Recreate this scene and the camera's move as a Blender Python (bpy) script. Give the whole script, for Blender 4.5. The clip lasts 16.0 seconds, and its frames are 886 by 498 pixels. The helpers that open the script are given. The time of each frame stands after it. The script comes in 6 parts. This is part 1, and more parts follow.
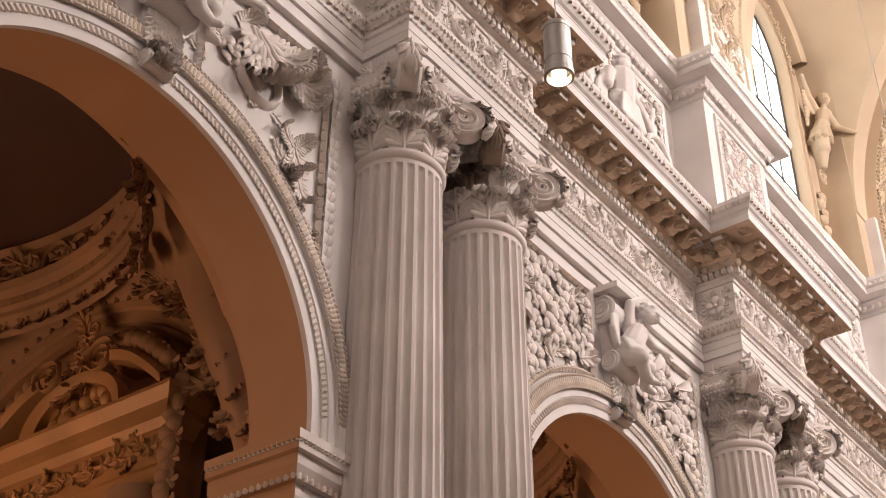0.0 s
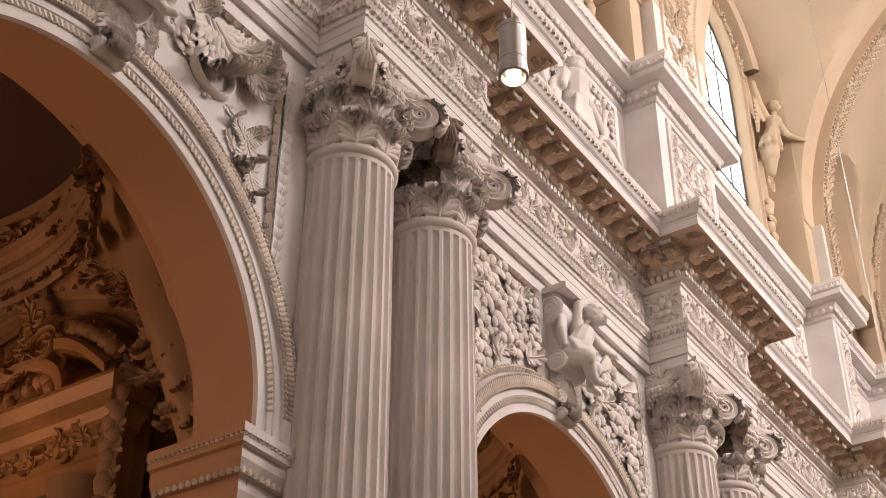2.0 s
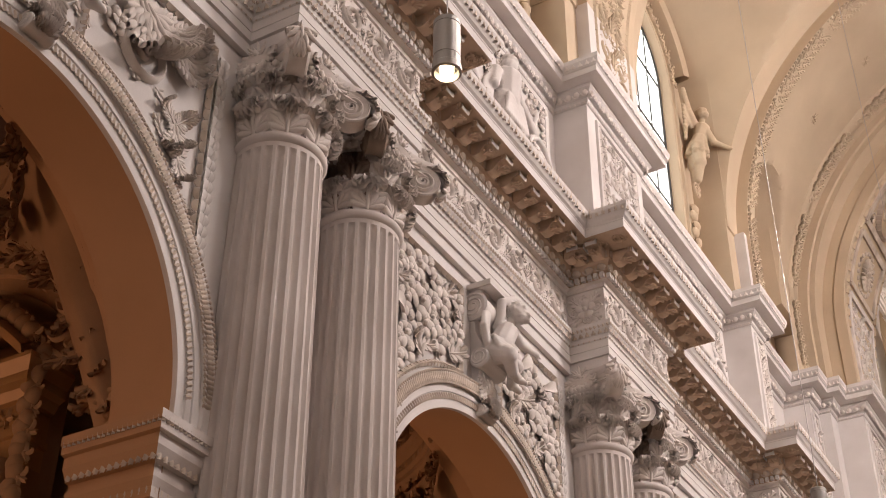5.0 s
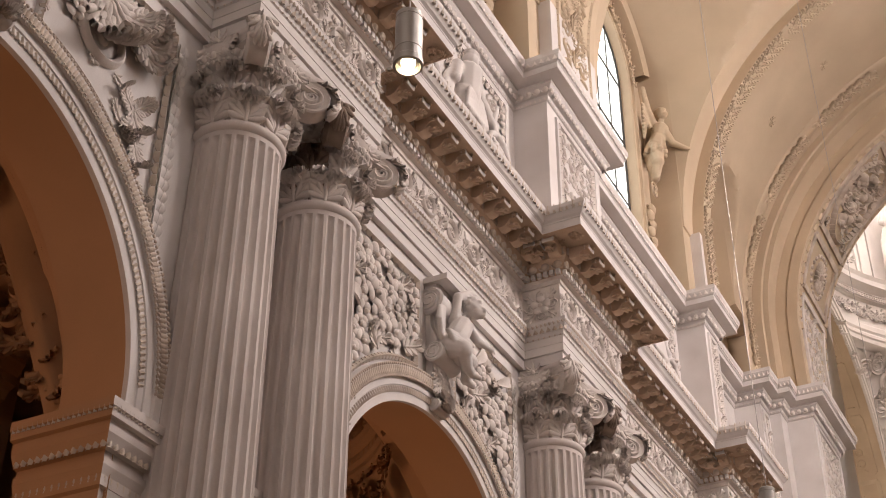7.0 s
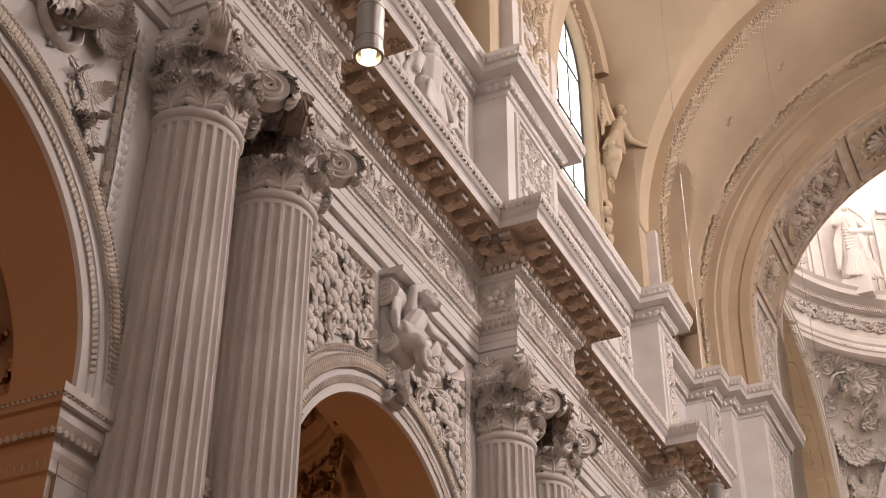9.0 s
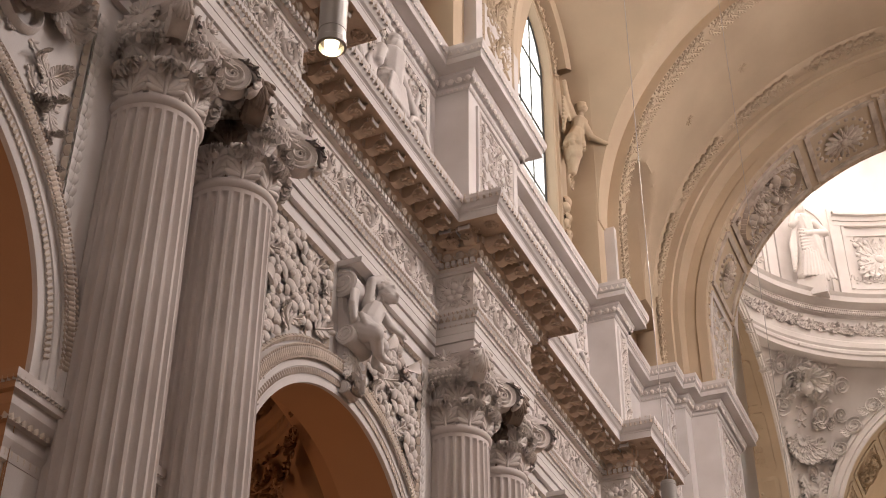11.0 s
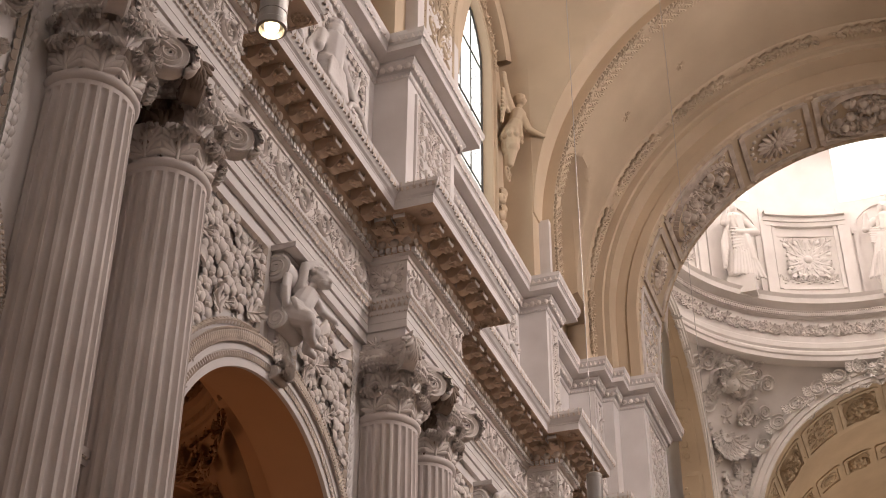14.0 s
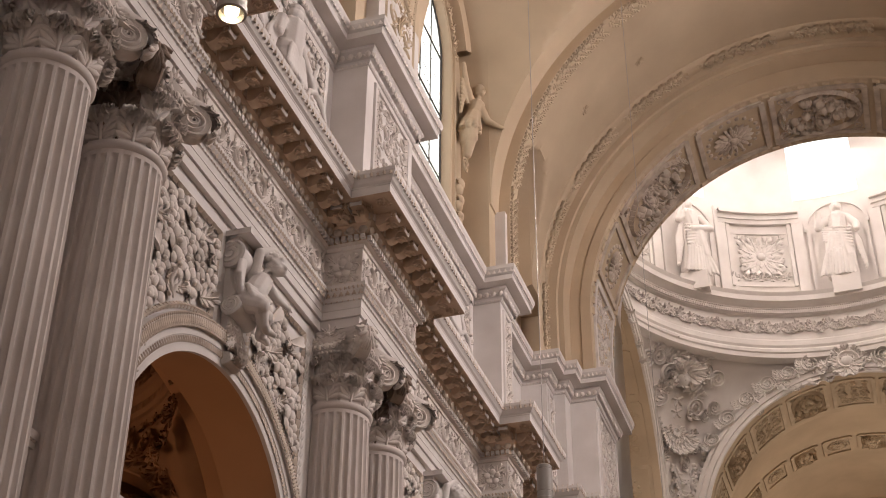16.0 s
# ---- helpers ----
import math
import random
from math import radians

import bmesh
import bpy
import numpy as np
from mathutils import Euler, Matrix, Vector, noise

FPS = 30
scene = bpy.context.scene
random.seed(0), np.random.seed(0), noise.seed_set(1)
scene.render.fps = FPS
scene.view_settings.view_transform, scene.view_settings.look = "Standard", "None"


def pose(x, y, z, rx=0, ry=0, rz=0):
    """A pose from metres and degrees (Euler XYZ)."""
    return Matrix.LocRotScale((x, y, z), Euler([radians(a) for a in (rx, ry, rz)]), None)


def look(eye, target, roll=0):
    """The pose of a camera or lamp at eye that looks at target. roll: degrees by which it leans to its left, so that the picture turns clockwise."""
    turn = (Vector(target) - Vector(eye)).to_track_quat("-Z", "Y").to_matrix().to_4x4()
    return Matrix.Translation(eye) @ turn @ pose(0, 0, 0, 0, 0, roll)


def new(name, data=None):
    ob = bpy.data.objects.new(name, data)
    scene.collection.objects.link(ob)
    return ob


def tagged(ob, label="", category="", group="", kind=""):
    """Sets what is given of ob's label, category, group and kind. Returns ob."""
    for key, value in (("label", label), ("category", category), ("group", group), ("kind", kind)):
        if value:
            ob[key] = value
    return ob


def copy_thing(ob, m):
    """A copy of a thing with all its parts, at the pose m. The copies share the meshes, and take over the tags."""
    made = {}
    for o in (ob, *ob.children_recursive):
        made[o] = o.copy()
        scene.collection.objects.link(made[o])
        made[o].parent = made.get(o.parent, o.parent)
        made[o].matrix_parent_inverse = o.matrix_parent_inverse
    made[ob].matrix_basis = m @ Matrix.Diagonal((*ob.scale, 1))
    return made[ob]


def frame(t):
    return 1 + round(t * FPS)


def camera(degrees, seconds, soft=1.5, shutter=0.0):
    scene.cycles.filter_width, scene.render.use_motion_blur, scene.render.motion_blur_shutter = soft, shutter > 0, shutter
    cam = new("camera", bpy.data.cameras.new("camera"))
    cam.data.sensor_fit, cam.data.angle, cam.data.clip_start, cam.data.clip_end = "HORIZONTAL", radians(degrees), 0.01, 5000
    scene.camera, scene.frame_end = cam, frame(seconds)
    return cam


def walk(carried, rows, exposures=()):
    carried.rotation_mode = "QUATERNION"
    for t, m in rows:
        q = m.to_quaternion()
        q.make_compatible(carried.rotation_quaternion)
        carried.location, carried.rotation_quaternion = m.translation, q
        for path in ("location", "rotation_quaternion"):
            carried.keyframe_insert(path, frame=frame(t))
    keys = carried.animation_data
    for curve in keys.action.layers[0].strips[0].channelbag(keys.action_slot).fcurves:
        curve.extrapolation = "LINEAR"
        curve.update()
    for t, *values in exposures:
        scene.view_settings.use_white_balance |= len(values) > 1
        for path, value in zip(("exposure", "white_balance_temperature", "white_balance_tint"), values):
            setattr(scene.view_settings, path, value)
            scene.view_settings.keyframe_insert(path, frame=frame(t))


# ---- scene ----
cam = camera(36.18, 16.0, soft=1.0)
EYE = (7.0, -1.28, 1.45)
ROWS = [
    (0, 125.128, -0.414, 36.452),
    (0.5, 125.099, -0.428, 35.818),
    (1, 125.069, -0.392, 35.200),
    (1.5, 125.043, -0.411, 34.550),
    (2, 125.016, -0.412, 33.883),
    (2.5, 124.987, -0.393, 33.172),
    (3, 124.955, -0.399, 32.459),
    (3.5, 124.925, -0.418, 31.851),
    (4, 124.891, -0.424, 31.261),
    (6.5, 124.631, -0.476, 28.380),
    (7, 124.558, -0.490, 27.842),
    (7.5, 124.481, -0.478, 27.309),
    (8, 124.411, -0.489, 26.752),
    (8.5, 124.323, -0.477, 26.136),
    (9, 124.253, -0.496, 25.614),
    (11.5, 123.894, -0.466, 23.009),
    (12, 123.820, -0.460, 22.486),
    (12.5, 123.746, -0.440, 21.961),
    (13, 123.668, -0.450, 21.396),
    (13.5, 123.580, -0.447, 20.750),
    (14, 123.503, -0.435, 20.241),
    (14.5, 123.409, -0.438, 19.682),
    (15, 123.305, -0.460, 19.107),
    (15.5, 123.201, -0.476, 18.520),
    (16, 123.091, -0.498, 17.964),
]
walk(cam, [(t, pose(*EYE, rx, ry, rz)) for t, rx, ry, rz in ROWS], exposures=[(0.0, -0.09), (4.0, -0.36), (8.0, -0.62), (12.0, -0.83), (16.0, -1.0)])

# ---- light ----
world = bpy.data.worlds.new("world")
scene.world = world
world.use_nodes = True
wn = world.node_tree.nodes
sky = wn.new("ShaderNodeTexSky")
sky.sky_type, sky.sun_disc, sky.sun_elevation, sky.sun_rotation = "NISHITA", False, radians(40), radians(100)
wn["Background"].inputs["Strength"].default_value = 0.06
world.node_tree.links.new(sky.outputs[0], wn["Background"].inputs["Color"])


def window_light(at, target, sx, sy, watts, colour=(1.0, 0.95, 0.88)):
    """A soft rectangular lamp: sky light through a window, and added fill where none is."""
    lamp = bpy.data.lights.new("window_light", "AREA")
    lamp.shape, lamp.size, lamp.size_y, lamp.energy, lamp.color = "RECTANGLE", sx, sy, watts, colour
    ob = new("window_light", lamp)
    ob.matrix_world = look(at, target)
    return ob


# ---- materials ----
def material(name, colour, rough=0.75, vary=0.12, grain=6.0, fine=90.0, bump=0.15, metal=0.0, dirt=0.0, relief=0.0, relief_scale=4.0, tint=(0.55, 0.42, 0.32)):
    m = bpy.data.materials.new(name)
    m.use_nodes = True
    nt = m.node_tree
    n, l = nt.nodes, nt.links
    b = n["Principled BSDF"]
    b.inputs["Roughness"].default_value, b.inputs["Metallic"].default_value = rough, metal
    co = n.new("ShaderNodeTexCoord")
    big, small = n.new("ShaderNodeTexNoise"), n.new("ShaderNodeTexNoise")
    big.inputs["Scale"].default_value, big.inputs["Detail"].default_value = grain / 6, 6
    small.inputs["Scale"].default_value, small.inputs["Detail"].default_value = fine, 3
    for t in (big, small):
        l.new(co.outputs["Object"], t.inputs["Vector"])
    ramp = n.new("ShaderNodeValToRGB")
    ramp.color_ramp.elements[0].position, ramp.color_ramp.elements[1].position = 0.3, 0.7
    ramp.color_ramp.elements[0].color = (*[c * (1 - vary) * (1 - dirt + dirt * t) for c, t in zip(colour, tint)], 1)
    ramp.color_ramp.elements[1].color = (*[min(1, c * (1 + vary * 0.4)) for c in colour], 1)
    l.new(big.outputs["Fac"], ramp.inputs["Fac"])
    mix = n.new("ShaderNodeMixRGB")
    mix.blend_type, mix.inputs["Fac"].default_value = "MULTIPLY", 0.16
    l.new(ramp.outputs["Color"], mix.inputs["Color1"])
    l.new(small.outputs["Fac"], mix.inputs["Color2"])
    l.new(mix.outputs["Color"], b.inputs["Base Color"])
    bp = n.new("ShaderNodeBump")
    bp.inputs["Strength"].default_value, bp.inputs["Distance"].default_value = bump, 0.01
    l.new(small.outputs["Fac"], bp.inputs["Height"])
    last = bp
    if relief:
        wv = n.new("ShaderNodeTexVoronoi")
        wv.feature, wv.inputs["Scale"].default_value = "SMOOTH_F1", relief_scale
        l.new(co.outputs["Object"], wv.inputs["Vector"])
        b2 = n.new("ShaderNodeBump")
        b2.inputs["Strength"].default_value, b2.inputs["Distance"].default_value = relief, 0.06
        b2.invert = True
        l.new(wv.outputs["Distance"], b2.inputs["Height"])
        l.new(bp.outputs["Normal"], b2.inputs["Normal"])
        last = b2
    l.new(last.outputs["Normal"], b.inputs["Normal"])
    return m


STUCCO = material("white_stucco", (0.72, 0.68, 0.66), vary=0.10, dirt=0.12)
CARVED = material("carved_stucco", (0.75, 0.69, 0.65), vary=0.14, dirt=0.18, grain=14, bump=0.3)
SHAFT = material("grey_white_column_stucco", (0.66, 0.60, 0.57), vary=0.12, dirt=0.15)
# Brown of dust, with the shade under the cornice put into the colour too.
DUST_SHADE = material("dust_and_shade_stucco", (0.62, 0.47, 0.35), vary=0.22, dirt=0.3, grain=10)
VAULT = material("cream_vault_plaster", (0.585, 0.465, 0.33), vary=0.12, dirt=0.15, grain=3)
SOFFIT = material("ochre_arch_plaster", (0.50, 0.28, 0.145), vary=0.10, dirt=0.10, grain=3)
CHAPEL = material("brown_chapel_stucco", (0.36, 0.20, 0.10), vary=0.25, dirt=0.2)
# Chapel plaster with the dimness of dome and back put into its colour.
CHAPEL_SHADE = material("shade_darkened_chapel_plaster", (0.12, 0.062, 0.042), vary=0.2, grain=3)
DRUM = material("bright_drum_stucco", (0.80, 0.75, 0.71), vary=0.06, dirt=0.1)
PALE = material("pale_floor_stone", (0.34, 0.26, 0.19), rough=0.4, vary=0.2)
METAL = material("brushed_steel", (0.42, 0.40, 0.38), rough=0.42, metal=1.0, vary=0.05, bump=0.05)
IRON = material("dark_iron", (0.05, 0.045, 0.04), rough=0.6, vary=0.2)
GILT = material("dull_gilding", (0.44, 0.23, 0.09), rough=0.5, metal=0.15, vary=0.3)
TAN = material("yellowed_carved_moulding", (0.64, 0.55, 0.465), vary=0.25, dirt=0.3, grain=16)


OCHRE = material("yellowed_stucco", (0.60, 0.49, 0.355), vary=0.15, dirt=0.2, grain=8)


def glow(name, colour, strength):
    m = bpy.data.materials.new(name)
    m.use_nodes = True
    n, l = m.node_tree.nodes, m.node_tree.links
    e = n.new("ShaderNodeEmission")
    e.inputs["Color"].default_value, e.inputs["Strength"].default_value = (*colour, 1), strength
    l.new(e.outputs[0], n["Material Output"].inputs["Surface"])
    return m


DAYLIGHT = glow("white_sky_behind_window", (1.0, 0.97, 0.92), 4.0)
BULB = glow("warm_bulb", (1.0, 0.78, 0.48), 30.0)


# ---- mesh helpers ----
def link(name, bm, material_, parent=None, label="", smooth=None):
    """One mesh object from a bmesh, or a part of the thing parent."""
    me = bpy.data.meshes.new(name)
    bm.normal_update()
    bm.to_mesh(me)
    bm.free()
    me.materials.append(material_)
    if smooth is not None:
        me.polygons.foreach_set("use_smooth", [True] * len(me.polygons))
        me.set_sharp_from_angle(angle=radians(smooth))
    ob = new(name, me)
    if parent is not None:
        ob.parent = parent
    if label:
        ob["label"] = label
    return ob


def part(name, bm, material_, parent, label="", smooth=None):
    return link(name, bm, material_, parent, label, smooth)


def again(name, ob, m, parent):
    """Another piece on the mesh of ob, at the pose m under parent."""
    o = new(name, ob.data)
    o.parent, o.matrix_basis = parent, m
    return o


def thing(name, at=(0, 0, 0), label="", category="", group="", kind=""):
    return tagged(new(name), label, category, group, kind) if at == (0, 0, 0) else _thing_at(name, at, label, category, group, kind)


def _thing_at(name, at, label, category, group, kind):
    ob = tagged(new(name), label, category, group, kind)
    ob.location = at
    return ob


def add_box(bm, x0, x1, y0, y1, z0, z1):
    v = [bm.verts.new((x, y, z)) for z in (z0, z1) for y in (y0, y1) for x in (x0, x1)]
    for f in ((0, 2, 3, 1), (4, 5, 7, 6), (0, 1, 5, 4), (2, 6, 7, 3), (0, 4, 6, 2), (1, 3, 7, 5)):
        bm.faces.new([v[i] for i in f])


def box(x0, x1, y0, y1, z0, z1):
    bm = bmesh.new()
    add_box(bm, x0, x1, y0, y1, z0, z1)
    return bm


def grid(bm, rows, close=False, wrap=False):
    """Faces between rows of points, each row as long as the others."""
    vs = [[bm.verts.new(p) for p in row] for row in rows]
    n = len(vs[0])
    for a, b in zip(vs, vs[1:] + ([vs[0]] if wrap else [])):
        for i in range(n if close else n - 1):
            j = (i + 1) % n
            bm.faces.new((a[i], a[j], b[j], b[i]))
    return vs


def run(plan, profile, bm=None):
    """A moulding along the plan (x, y), mitred at its corners; the profile is (out, z), out to the right of the way."""
    bm = bm or bmesh.new()
    ways = [(Vector(b) - Vector(a)).normalized() for a, b in zip(plan, plan[1:])]
    out = [Vector((w.y, -w.x)) for w in ways]
    rows = []
    for i, p in enumerate(plan):
        a, b = out[max(0, i - 1)], out[min(len(out) - 1, i)]
        m = (a + b) / (1 + a.dot(b))
        rows.append([(p[0] + o * m.x, p[1] + o * m.y, z) for o, z in profile])
    grid(bm, rows)
    bmesh.ops.reverse_faces(bm, faces=bm.faces)
    return bm


def arc(cy, cz, profile, a0=0.0, a1=180.0, n=64, foot=None, bm=None):
    """A band along an arch that stands in a plane of constant x: the profile is (radius, x); foot lets it run straight down to that height."""
    bm = bm or bmesh.new()
    rows = []
    if foot is not None:
        rows.append([(x, cy + r, foot) for r, x in profile])
    for k in range(n + 1):
        a = radians(a0 + (a1 - a0) * k / n)
        rows.append([(x, cy + r * math.cos(a), cz + r * math.sin(a)) for r, x in profile])
    if foot is not None:
        rows.append([(x, cy - r, foot) for r, x in profile])
    grid(bm, rows)
    return bm


def arc_x(cx, cz, profile, a0=0.0, a1=180.0, n=72, foot=None, bm=None):
    """The same in a plane of constant y: the profile is (radius, y)."""
    bm = bm or bmesh.new()
    rows = []
    if foot is not None:
        rows.append([(cx + r, y, foot) for r, y in profile])
    for k in range(n + 1):
        a = radians(a0 + (a1 - a0) * k / n)
        rows.append([(cx + r * math.cos(a), y, cz + r * math.sin(a)) for r, y in profile])
    if foot is not None:
        rows.append([(cx - r, y, foot) for r, y in profile])
    grid(bm, rows)
    return bm


def lathe(profile, n=32, bm=None, at=(0, 0, 0)):
    bm = bm or bmesh.new()
    rows = [[(at[0] + r * math.cos(2 * math.pi * k / n), at[1] + r * math.sin(2 * math.pi * k / n), at[2] + z) for k in range(n)] for r, z in profile]
    grid(bm, rows, close=True)
    return bm


# ---- carving: small shapes in u (right), v (up), w (out) ----
class Carving:
    """Gathers many small shapes into one mesh."""

    def __init__(self):
        self.v, self.f, self.n = [], [], 0

    def add(self, shape, m):
        v, f = shape
        m = np.array(m)
        self.v.append(v @ m[:3, :3].T + m[:3, 3])
        self.f.append([tuple(i + self.n for i in q) for q in f])
        self.n += len(v)

    def link(self, name, material_, parent, label="", kind=""):
        me = bpy.data.meshes.new(name)
        me.from_pydata(np.concatenate(self.v).tolist(), [], [q for f in self.f for q in f])
        me.materials.append(material_)
        me.polygons.foreach_set("use_smooth", [True] * len(me.polygons))
        me.set_sharp_from_angle(angle=radians(50))
        ob = new(name, me)
        ob.parent = parent
        return tagged(ob, label, kind=kind)


def quads(nr, nc, close=False):
    f = []
    for i in range(nr - 1):
        for j in range(nc if close else nc - 1):
            k = (j + 1) % nc
            f.append((i * nc + j, i * nc + k, (i + 1) * nc + k, (i + 1) * nc + j))
    return f


def leaf_shape(length=1.0, width=0.6, curl=0.0, lobes=4, cup=0.26, nv=11, nu=7, skirt=0.045, bend=0.45, notch=0.24):
    """An acanthus leaf with lobed edges and a midrib; curl bends its tip outwards (degrees)."""
    rows, py, pw = [], 0.0, 0.0
    for i in range(nv):
        t = i / (nv - 1)
        if i:
            phi = radians(curl) * max(0.0, (t - bend) / (1 - bend)) ** 1.3
            py += length / (nv - 1) * math.cos(phi)
            pw += length / (nv - 1) * math.sin(phi)
        phi = radians(curl) * max(0.0, (t - bend) / (1 - bend)) ** 1.3
        half = width / 2 * (math.sin(math.pi * (0.16 + 0.80 * t)) ** 0.7) * (1 + notch * math.cos(2 * math.pi * lobes * t))
        row = []
        for j in range(nu):
            s = -1 + 2 * j / (nu - 1)
            h = width * (cup * (1 - s * s) + 0.05 * math.cos(3 * math.pi * s) + 0.09 * math.cos(2 * math.pi * lobes * t) * abs(s))
            row.append((s * half, py - h * math.sin(phi), pw + h * math.cos(phi)))
        rows.append(row)
    v = [p for r in rows for p in r]
    f = quads(nv, nu)
    edge = [j for j in range(nu)] + [i * nu + nu - 1 for i in range(1, nv)] + [(nv - 1) * nu + j for j in range(nu - 2, -1, -1)] + [i * nu for i in range(nv - 2, 0, -1)]
    n = len(v)
    v += [(v[k][0] * 0.92, v[k][1], v[k][2] - skirt * width * 2) for k in edge]
    m = len(edge)
    f += [(edge[k], n + k, n + (k + 1) % m, edge[(k + 1) % m]) for k in range(m)]
    return np.array(v), f


def petal_shape(length=1.0, width=0.7, nv=7, nu=7):
    """A smooth round-tipped petal, hollow along its middle and turned back at the rim."""
    v = []
    for i in range(nv):
        t = i / (nv - 1)
        half = width / 2 * (0.30 + 0.70 * math.sin(math.pi * (0.08 + 0.47 * min(1, t / 0.66)))) * (math.sqrt(max(0.0, 1 - ((t - 0.66) / 0.36) ** 2)) if t > 0.66 else 1)
        for j in range(nu):
            s = -1 + 2 * j / (nu - 1)
            v.append((s * half, length * t, length * (0.10 + 0.34 * math.sin(1.9 * t) - 0.10 * t * t) + width * 0.16 * s * s * (1 - 0.6 * t)))
    n = len(v)
    f = quads(nv, nu)
    edge = [j for j in range(nu)] + [i * nu + nu - 1 for i in range(1, nv)] + [(nv - 1) * nu + j for j in range(nu - 2, -1, -1)] + [i * nu for i in range(nv - 2, 0, -1)]
    v += [(v[k][0] * 0.85, v[k][1] * 0.95, v[k][2] - 0.16 * length) for k in edge]
    m = len(edge)
    f += [(edge[k], n + k, n + (k + 1) % m, edge[(k + 1) % m]) for k in range(m)]
    return np.array(v), f


def blossom_shape(petals):
    """A plump flower of round petals about a button."""
    pet = ball_shape(1.0, 1.0, 8, 3)
    items = []
    for k in range(petals):
        tilt = np.array([[1, 0, 0, 0], [0, 0.94, -0.34, 0], [0, 0.34, 0.94, 0], [0, 0, 0, 1.0]])
        items.append((pet, turn(2 * math.pi * k / petals) @ turn(0, 1, 0, 0.56, 0.02) @ tilt @ np.diag([2.0 / petals if petals < 8 else 1.7 / petals, 0.40, 0.25, 1.0])))
    return merge(*items, (ball_shape(0.20, 1.2, 8, 3), turn(0, 1, 0, 0, 0.22)))


def spiral_shape(r=1.0, turns=1.6, tube=0.16, n=36, taper=0.55, start=0.0, sides=5):
    v = []
    for i in range(n):
        t = i / (n - 1)
        a = start + 2 * math.pi * turns * t
        rr = r * (1 - 0.86 * t)
        k = tube * (1 - taper * t)
        for j in range(sides):
            b = math.pi * j / (sides - 1)
            v.append(((rr + k * math.cos(b)) * math.cos(a), (rr + k * math.cos(b)) * math.sin(a), k * 1.8 * math.sin(b)))
    return np.array(v), quads(n, sides)


def ball_shape(r=1.0, flat=0.8, n=10, m=4):
    v = [(r * math.cos(math.pi / 2 * i / m) * math.cos(2 * math.pi * j / n), r * math.cos(math.pi / 2 * i / m) * math.sin(2 * math.pi * j / n), flat * r * math.sin(math.pi / 2 * i / m)) for i in range(m) for j in range(n)]
    v.append((0, 0, flat * r))
    f = quads(m, n, True) + [((m - 1) * n + j, (m - 1) * n + (j + 1) % n, m * n) for j in range(n)]
    return np.array(v), f


def merge(*items):
    vs, fs, n = [], [], 0
    for (v, f), m in items:
        m = np.array(m)
        vs.append(v @ m[:3, :3].T + m[:3, 3])
        fs += [tuple(i + n for i in q) for q in f]
        n += len(v)
    return np.concatenate(vs), fs


def turn(a, s=1.0, u=0.0, v=0.0, w=0.0):
    c, d = math.cos(a) * s, math.sin(a) * s
    return np.array([[c, -d, 0, u], [d, c, 0, v], [0, 0, s, w], [0, 0, 0, 1.0]])


def flower_shape(petals=5, r=1.0, wide=0.8, rings=1):
    items = []
    for q in range(rings):
        s = r * (1 - 0.38 * q)
        pet = leaf_shape(s * 0.82, wide * s * 2.6 / petals, 25 + 15 * q, lobes=1, cup=0.3, nv=5, nu=5)
        items += [(pet, turn(2 * math.pi * (k + 0.5 * q) / petals) @ turn(0, 1, 0, 0.16 * s, 0.08 * q * r)) for k in range(petals)]
    items.append((ball_shape(0.2 * r, 1.3, 8, 3), turn(0, 1, 0, 0, 0.05 * r * rings)))
    return merge(*items)


